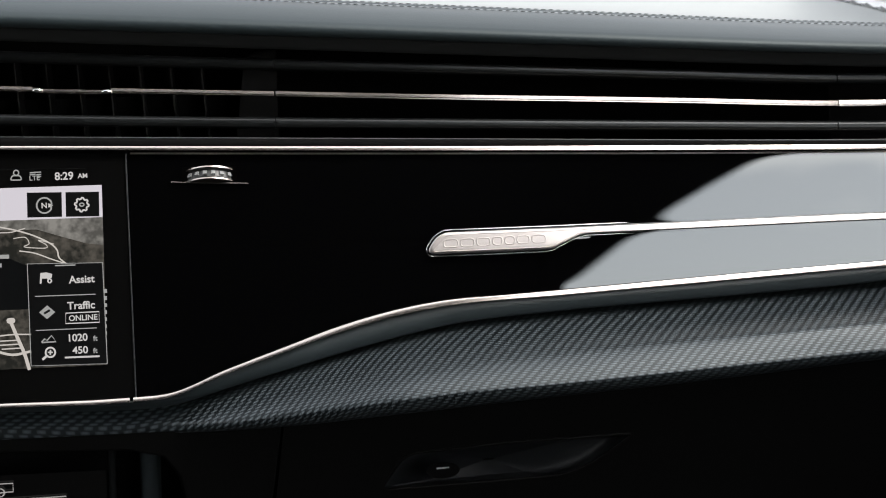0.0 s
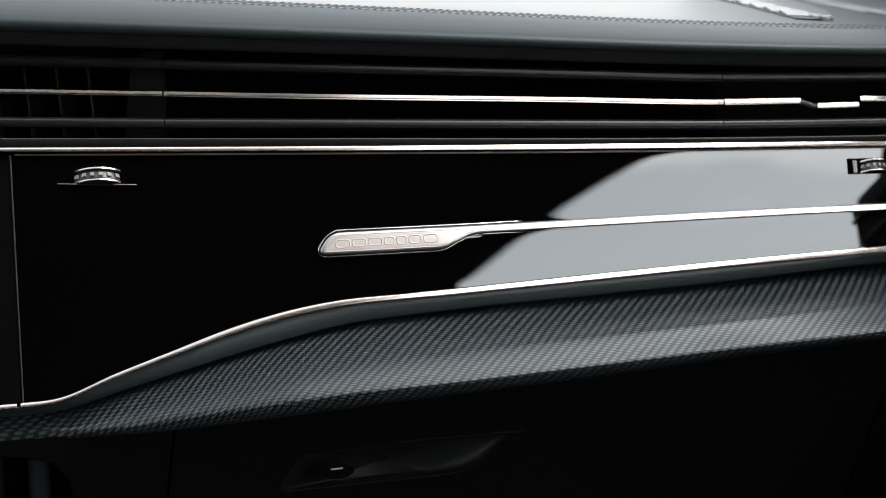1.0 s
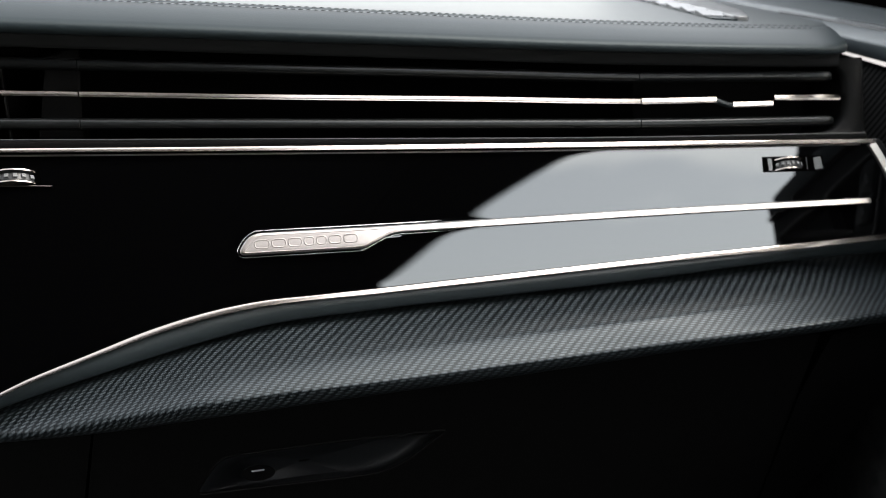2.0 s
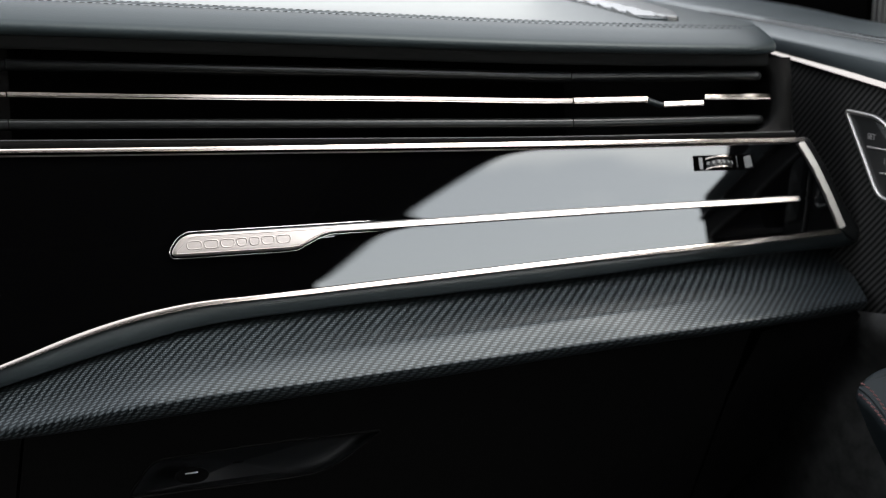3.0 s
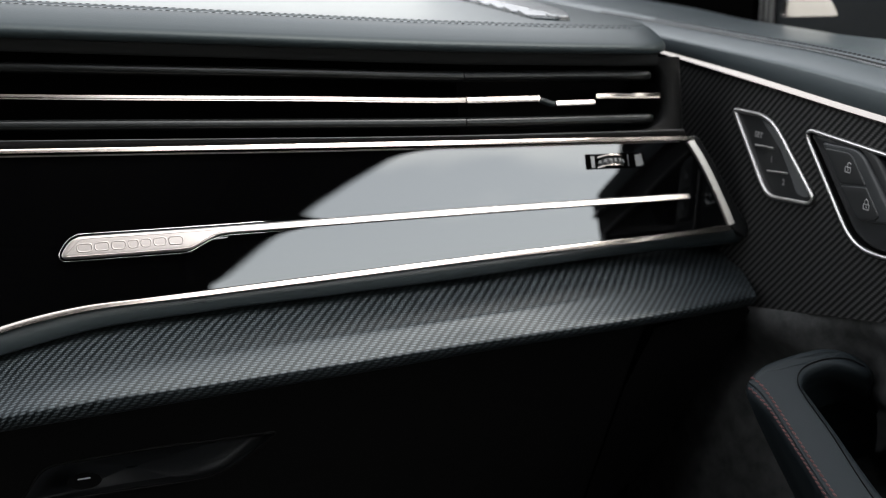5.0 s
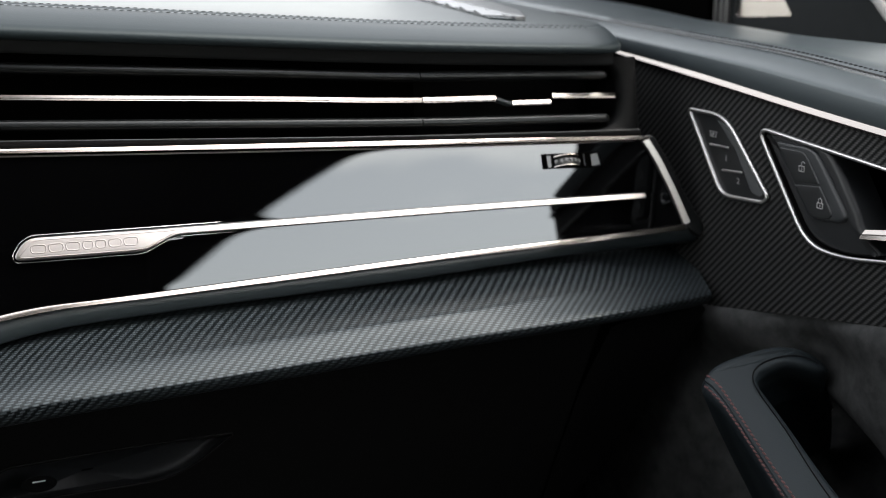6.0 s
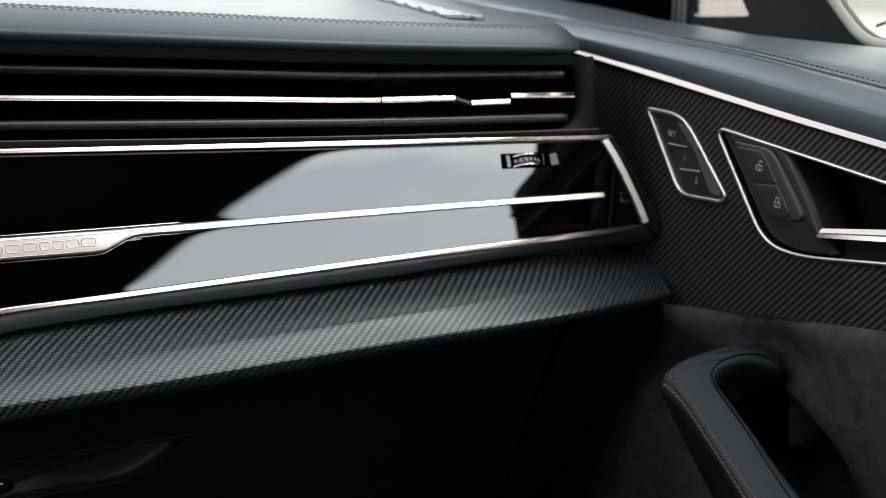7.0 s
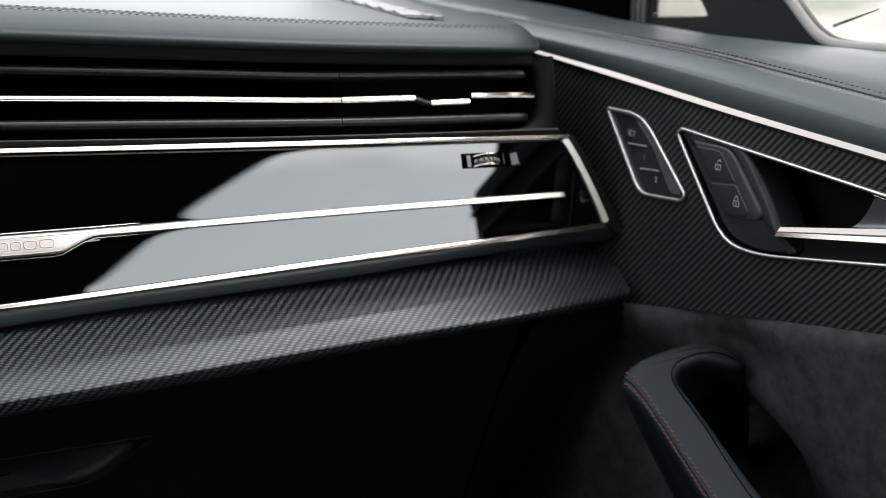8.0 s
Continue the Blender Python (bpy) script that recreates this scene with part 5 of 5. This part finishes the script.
    # darker than the pad: the groove's shade is put into its colour
    sweep("piping", path, Vector((-0.35, 0, 1)), oval(0.0026, 0.0016, 10), M_LIP, door, "leather piping painted dark for the groove between the stitches")
    for d, z, m, wide in ((-0.0168, -0.0001, M_THREAD, 0.0015), (-0.0266, 0.0009, M_THREAD_DARK, 0.0013)):
        path = [D(u, stitch_z(u) + z, d) for u in steps(-0.14, 0.33, 60)]
        stitching("stitching", path, Vector((-0.35, 0, 1)), 0.0040, 0.0029, wide, 0.0007, m, door, "grey twin stitching")

    # lower suede panel, rounding inward under the carbon
    rows = []
    for u in steps(-0.20, 0.33, 170):
        z = carbon_b(u)
        col = [(z + 0.002, -0.006), (z - 0.0005, 0.0004), (z - 0.006, 0.0042), (z - 0.012, 0.0040)]
        col += [(q, 0.0035 - 0.022 * min(1, (z - 0.012 - q) / 0.2)) for q in steps(z - 0.022, z - 0.22, 50)] + [(z - 0.40, -0.012), (0.42, 0.0)]
        # hollow added to deepen the shade behind the pull; dent clears its tip
        rows.append([D(u, q, o - 0.058 * max(0.0, min(1.0, (1.022 - q) / 0.045)) * math.exp(-((u - 0.090) / 0.080) ** 2 - ((q - 0.966 + 0.56 * (u - 0.090)) / 0.056) ** 2)
                     - 0.020 * math.exp(-((u - 0.112) / 0.030) ** 2 - ((q - 1.026) / 0.022) ** 2)) for q, o in col])
    grid_mesh("suede_panel", rows, M_SUEDE, door, "charcoal suede lower panel")

    # recess behind the door handle
    c = Vector((0.18, 1.122))
    rows = []
    for f, off in ((1.0, 0.0), (0.995, -0.004), (0.95, -0.020), (0.85, -0.032), (0.5, -0.036), (0.02, -0.036)):
        rows.append([D(c.x + (a - c.x) * f, c.y + (b - c.y) * f, off) for a, b in bezel])
    grid_mesh("handle_recess", rows, M_DEEP, door, "deep black handle recess", close=True)
    loop_bar("recess_bezel", bezel, D, 0.0012, 0.0024, 0.0030, M_BEZEL, door, "bright chrome bezel", normal=DOOR_N)
    # satin plate that carries the lock switches, with a lip under the handle
    carrier = rounded([(0.0562, 1.1545), (0.1060, 1.1530), (0.1150, 1.1495), (0.1378, 1.1208), (0.1435, 1.1095), (0.1590, 1.0982), (0.1300, 1.0930), (0.1035, 1.0962)],
                      [0.006, 0.006, 0.010, 0.012, 0.008, 0.005, 0.012, 0.014], 8)
    pillow("switch_carrier", carrier, D, -0.0005, -0.02, M_CARRIER, door, "dark satin switch carrier", bevel=0.0036)

    def switch(name, pts, r, label):
        return pillow(name, rounded(pts, r, 8), D, 0.0026, -0.002, M_SWITCH, door, label, bevel=0.0006)
    block_edge = rounded([(0.0705, 1.1503), (0.0990, 1.1508), (0.1060, 1.1480), (0.1326, 1.1166), (0.1298, 1.1122), (0.1090, 1.1094), (0.1020, 1.1112)],
                         [0.004, 0.006, 0.006, 0.004, 0.004, 0.006, 0.006], 8)
    # the bevels' brighter tone is put into the surround's colour
    pillow("switch_surround", block_edge, D, 0.0018, -0.004, M_LIT_EDGE, door, "bevelled switch surround coloured lighter as if lit", bevel=0.0016)
    upper = switch("lock_switch", [(0.0745, 1.1472), (0.0965, 1.1476), (0.1010, 1.1430), (0.1105, 1.1312), (0.0898, 1.1287)], [0.003, 0.003, 0.003, 0.0012, 0.0012], "black unlock switch")
    lower = switch("lock_switch", [(0.0903, 1.1274), (0.1110, 1.1300), (0.1228, 1.1155), (0.1195, 1.1122), (0.1080, 1.1108), (0.1035, 1.1118)], [0.0012, 0.0012, 0.003, 0.003, 0.005, 0.005], "black lock switch")

    def padlock(parent, u, z, shut):
        def spot(a, b):
            return D(u + 0.00084 * a, z + 0.00084 * b, 0.0029)
        body = rounded([(u - 0.0022, z - 0.0030), (u + 0.0022, z - 0.0030), (u + 0.0022, z), (u - 0.0022, z)], 0.0005)
        loop_bar("lock_sign", body, D, 0.0029, 0.0008, 0.0004, M_SIGN, parent, normal=DOOR_N)
        sweep("lock_sign", [spot(-0.2, -0.8), spot(0.3, -2.6)], DOOR_N, oval(0.0008, 0.0004, 6), M_SIGN, parent)
        d = 0.0 if shut else 1.2
        pts = [spot(-1.6 + d, 0), spot(-1.6 + d, 2.4), spot(d, 3.6), spot(1.6 + d, 2.4)] + ([spot(1.6, 0)] if shut else [])
        sweep("lock_sign", pts, DOOR_N, oval(0.0008, 0.0004, 6), M_SIGN, parent)
    padlock(upper, 0.0960, 1.1393, False)
    padlock(lower, 0.1128, 1.1206, True)

    # memory switch block
    block = rounded([(-0.0100, 1.1580), (0.0180, 1.1582), (0.0300, 1.1535), (0.0680, 1.1152), (0.0642, 1.1112), (0.0300, 1.1088), (0.0230, 1.1125)],
                    [0.003, 0.008, 0.010, 0.003, 0.003, 0.006, 0.006])
    mem = pillow("memory_switch", block, D, 0.0010, -0.002, M_SWITCH, door, "black seat memory switch block", bevel=0.0006)
    loop_bar("bezel", block, D, 0.0014, 0.0026, 0.0028, M_BEZEL, mem, "chrome bezel", normal=DOOR_N)
    # lies flat: the light on a slanting bevel is painted as lighter grey
    side_face = rounded([(0.0165, 1.1556), (0.0285, 1.1520), (0.0645, 1.1172), (0.0612, 1.1138), (0.0530, 1.1150), (0.0365, 1.1390)], 0.003)
    plate("side_face", side_face, D, 0.0016, 0.0, M_SIDE, mem, "flat side face coloured lighter as if lit", bevel=0.0005)
    for a, b in (((0.0125, 1.1388), (0.0305, 1.1394)), ((0.0255, 1.1246), (0.0440, 1.1262))):
        sweep("divider", [D(*a, 0.0019), D(*b, 0.0019)], DOOR_N, oval(0.0013, 0.0010, 8), M_BEZEL, mem)
    r3 = Matrix((Vector((0.15, -1, 0)).normalized(), Vector((0, 0, 1)), DOOR_N)).transposed().to_4x4()
    for body, u, z, sz in (("SET", 0.0120, 1.1441, 0.0050), ("1", 0.0278, 1.1308, 0.0052), ("2", 0.0400, 1.1186, 0.0052)):
        text("switch_mark", body, sz, Matrix.Translation(D(u, z, 0.0022)) @ r3, M_MARK, mem)

    # inner door handle: a chrome bar with two facets, a lever flaring out of it, a dark shell below
    def bar_t(u):
        return 1.1120 + 0.196 * (u - 0.1454)

    def bar_b(u):
        return 1.1065 + 0.165 * (u - 0.1454)
    rows = []
    for u in steps(0.1452, 0.312, 30):
        z0, h = bar_b(u), bar_t(u) - bar_b(u)
        rows.append([D(u, z0, -0.009), D(u, z0, 0.0026), D(u, z0 + 0.04 * h, 0.0032), D(u, z0 + 0.42 * h, 0.0032 - 0.19 * h), D(u, z0 + 0.49 * h, 0.0032 - 0.31 * h), D(u, z0 + 0.53 * h, 0.0032 - 0.31 * h),
                     D(u, z0 + 0.94 * h, 0.0032 - 0.66 * h), D(u, z0 + h, 0.0032 - 0.78 * h), D(u, z0 + h, -0.009)])
    hd = grid_mesh("handle", rows, M_CHROME, door, "bright chrome door handle", close=True, caps=True, crease=22)
    rows = []
    for w in steps(0, 1, 24):
        row = []
        for v in steps(0, 1, 14):
            ua, ub = 0.1850 + 0.112 * w, 0.2062 + 0.095 * w
            u = ua + (ub - ua) * v ** (0.42 + 0.58 * w)
            z = bar_t(ua) - 0.0006 + (1.1412 - 0.0085 * w - bar_t(ua) + 0.0006) * v
            row.append(D(u, z, -0.0030 - 0.0022 * (1 - math.exp(-v / 0.14))))
        rows.append(row)
    rim = [p + Vector((0.010, 0, 0)) for p in rows[0]]
    grid_mesh("lever", [rim] + rows, M_LEVER, hd, "satin lever flaring out of the bar")
    path = [D(0.2062 + 0.095 * w, 1.1414 - 0.0085 * w, -0.0048) for w in steps(0, 1, 8)]
    sweep("lever_edge", path, DOOR_N, oval(0.0020, 0.0026, 8), M_CHROME, hd, "chrome edge")
    rows = []
    for u in steps(0.1470, 0.330, 30):
        row = []
        for f in (0.0, 0.2, 0.4, 0.55, 0.7, 0.8, 0.88, 0.95, 1.0):
            v = u + 0.012 * f * max(0.0, 1 - (u - 0.147) / 0.05)
            z = bar_b(v) - 0.0004 + (1.0955 + 0.153 * (v - 0.150) - bar_b(v)) * f
            row.append(D(v, z, -0.013 + 0.0115 * f ** 2.2 - (0.002 if f == 1.0 else 0.0)))
        rows.append(row)
    grid_mesh("handle_shell", rows, M_CARRIER, door, "dark satin shell under the handle")


build_door()


# ---- pull handle on the door ----
def build_pull():
    pull = thing("pull_handle", "dark grey leather door pull with red double stitching", "door pull")
    o, e1, e2, en = Vector((0.4567, -0.1026, 1.0156)), Vector((0.9555, -0.2183, 0.1983)), Vector((0.1197, 0.9017, 0.4155)), Vector((-0.2694, -0.3733, 0.8877))

    def H(a, b, off=0.0):
        """The pull's leather face, in millimetres, on a plane fitted to the camera's view; off: out of it."""
        return o + e1 * (a * 0.001) + e2 * (b * 0.001) + en * (off - 0.011 * max(0.0, (a - 40) / 31) ** 2)

    def smooth(pts, n):
        fa, fb = curve([(i, p[0]) for i, p in enumerate(pts)]), curve([(i, p[1]) for i, p in enumerate(pts)])
        return [(fa(q), fb(q)) for q in steps(0, len(pts) - 1, n)]
    front = smooth([(-7.2, -4.0), (-6.2, 1.5), (-2.5, 6.5), (3.3, 11.2), (13.7, 15.2), (34.7, 17.7), (51.0, 16.6), (63.0, 12.8), (70.0, 6.5), (71.5, -0.5), (67.5, -4.0)], 44)
    inner = smooth([(61.0, -2.0), (46.5, 2.4), (33.7, 0.6), (27.2, -3.6), (24.2, -10.1), (25.4, -20.1), (29.2, -49.4), (32.2, -77.2), (36.3, -106.2), (49.4, -179.8)], 50)
    outer = smooth([(22.6, -178.0), (9.0, -123.5), (5.9, -96.2), (3.3, -67.9), (0.5, -39.8), (-1.6, -23.4), (-4.4, -12.1)], 40)
    ring = front + inner + outer
    # rounded cushion: rim, shoulder and a gently crowned top, over a skirt that drops to the door
    m = len(ring)
    tangents = [(Vector(ring[(i + 1) % m]) - Vector(ring[i - 1])).normalized() for i in range(m)]
    outs = [Vector((-t.y, t.x)) for t in tangents]
    rows = []
    skirt = Vector((0.026, 0.011, -0.038))
    for inset, off, drop in ((0.5, -0.012, 2.2), (0.5, -0.012, 1.0), (0.0, -0.010, 0.45), (-0.3, -0.0055, 0.0), (0.0, -0.0030, 0.0), (0.9, -0.0010, 0.0), (2.2, -0.0001, 0.0), (4.5, 0.0, 0.0)):
        def tuck(i):
            """The grip is undercut on the side of the gap, to keep that side dark."""
            k = max(0.0, min(1.0, (i - 34) / 6.0, (100 - i) / 8.0))
            return inset + 8.0 * k * min(1.0, drop)

        def short(i):
            """The skirt is short under the rounded end and along the gap."""
            return 1.0 - 0.70 * max(0.0, min(1.0, (i - 26) / 8.0, (102 - i) / 10.0))
        rows.append([H(ring[i][0] - outs[i].x * tuck(i), ring[i][1] - outs[i].y * tuck(i), off) + skirt * (drop * short(i)) for i in range(m)])
    grid_mesh("grip", rows, M_LEATHER_GREY, pull, "dark grey leather grip", close=True)
    top = [(ring[i][0] - outs[i].x * 4.4, ring[i][1] - outs[i].y * 4.4) for i in range(m)]
    plate("grip_top", top, H, 0.00005, -0.001, M_LEATHER_GREY, pull, smooth=False)
    seam = [H(a, b, 0.0004) for a, b in smooth([(66.0, 1.5), (62.0, 4.6), (53.7, 6.6), (39.3, 6.5), (28.6, 3.4), (22.5, -4.4), (21.8, -18.0), (25.2, -46.9), (27.3, -78.6), (30.0, -104.6), (35.0, -137.7)], 50)]
    sweep("seam", seam, en, oval(0.0007, 0.0010, 8), M_THREAD_DARK, pull, "dark seam")
    seam = [H(a, b, 0.0004) for a, b in smooth([(-4.4, 2.0), (-1.2, -6.0), (1.4, -19.7), (3.5, -40.0), (6.2, -69.0), (9.0, -98.0), (13.0, -134.5)], 50)]
    sweep("piping", seam, en, oval(0.0016, 0.0016, 8), M_LEATHER_GREY, pull, "leather piping between the stitches")
    for pts in (((-2.0, 6.0), (1.7, -3.0), (4.0, -19.6), (5.9, -40.6), (8.6, -69.7), (11.9, -99.1), (16.5, -135.7)), ((-6.0, -2.0), (-3.4, -9.5), (-0.8, -19.8), (1.6, -39.2), (4.2, -68.1), (6.7, -97.2), (10.2, -133.5))):
        path = [H(a, b, 0.0002) for a, b in smooth(pts, 60)]
        stitching("stitching", path, en, 0.0037, 0.0029, 0.0013, 0.0008, M_THREAD_RED, pull, "dull red stitching")

build_pull()
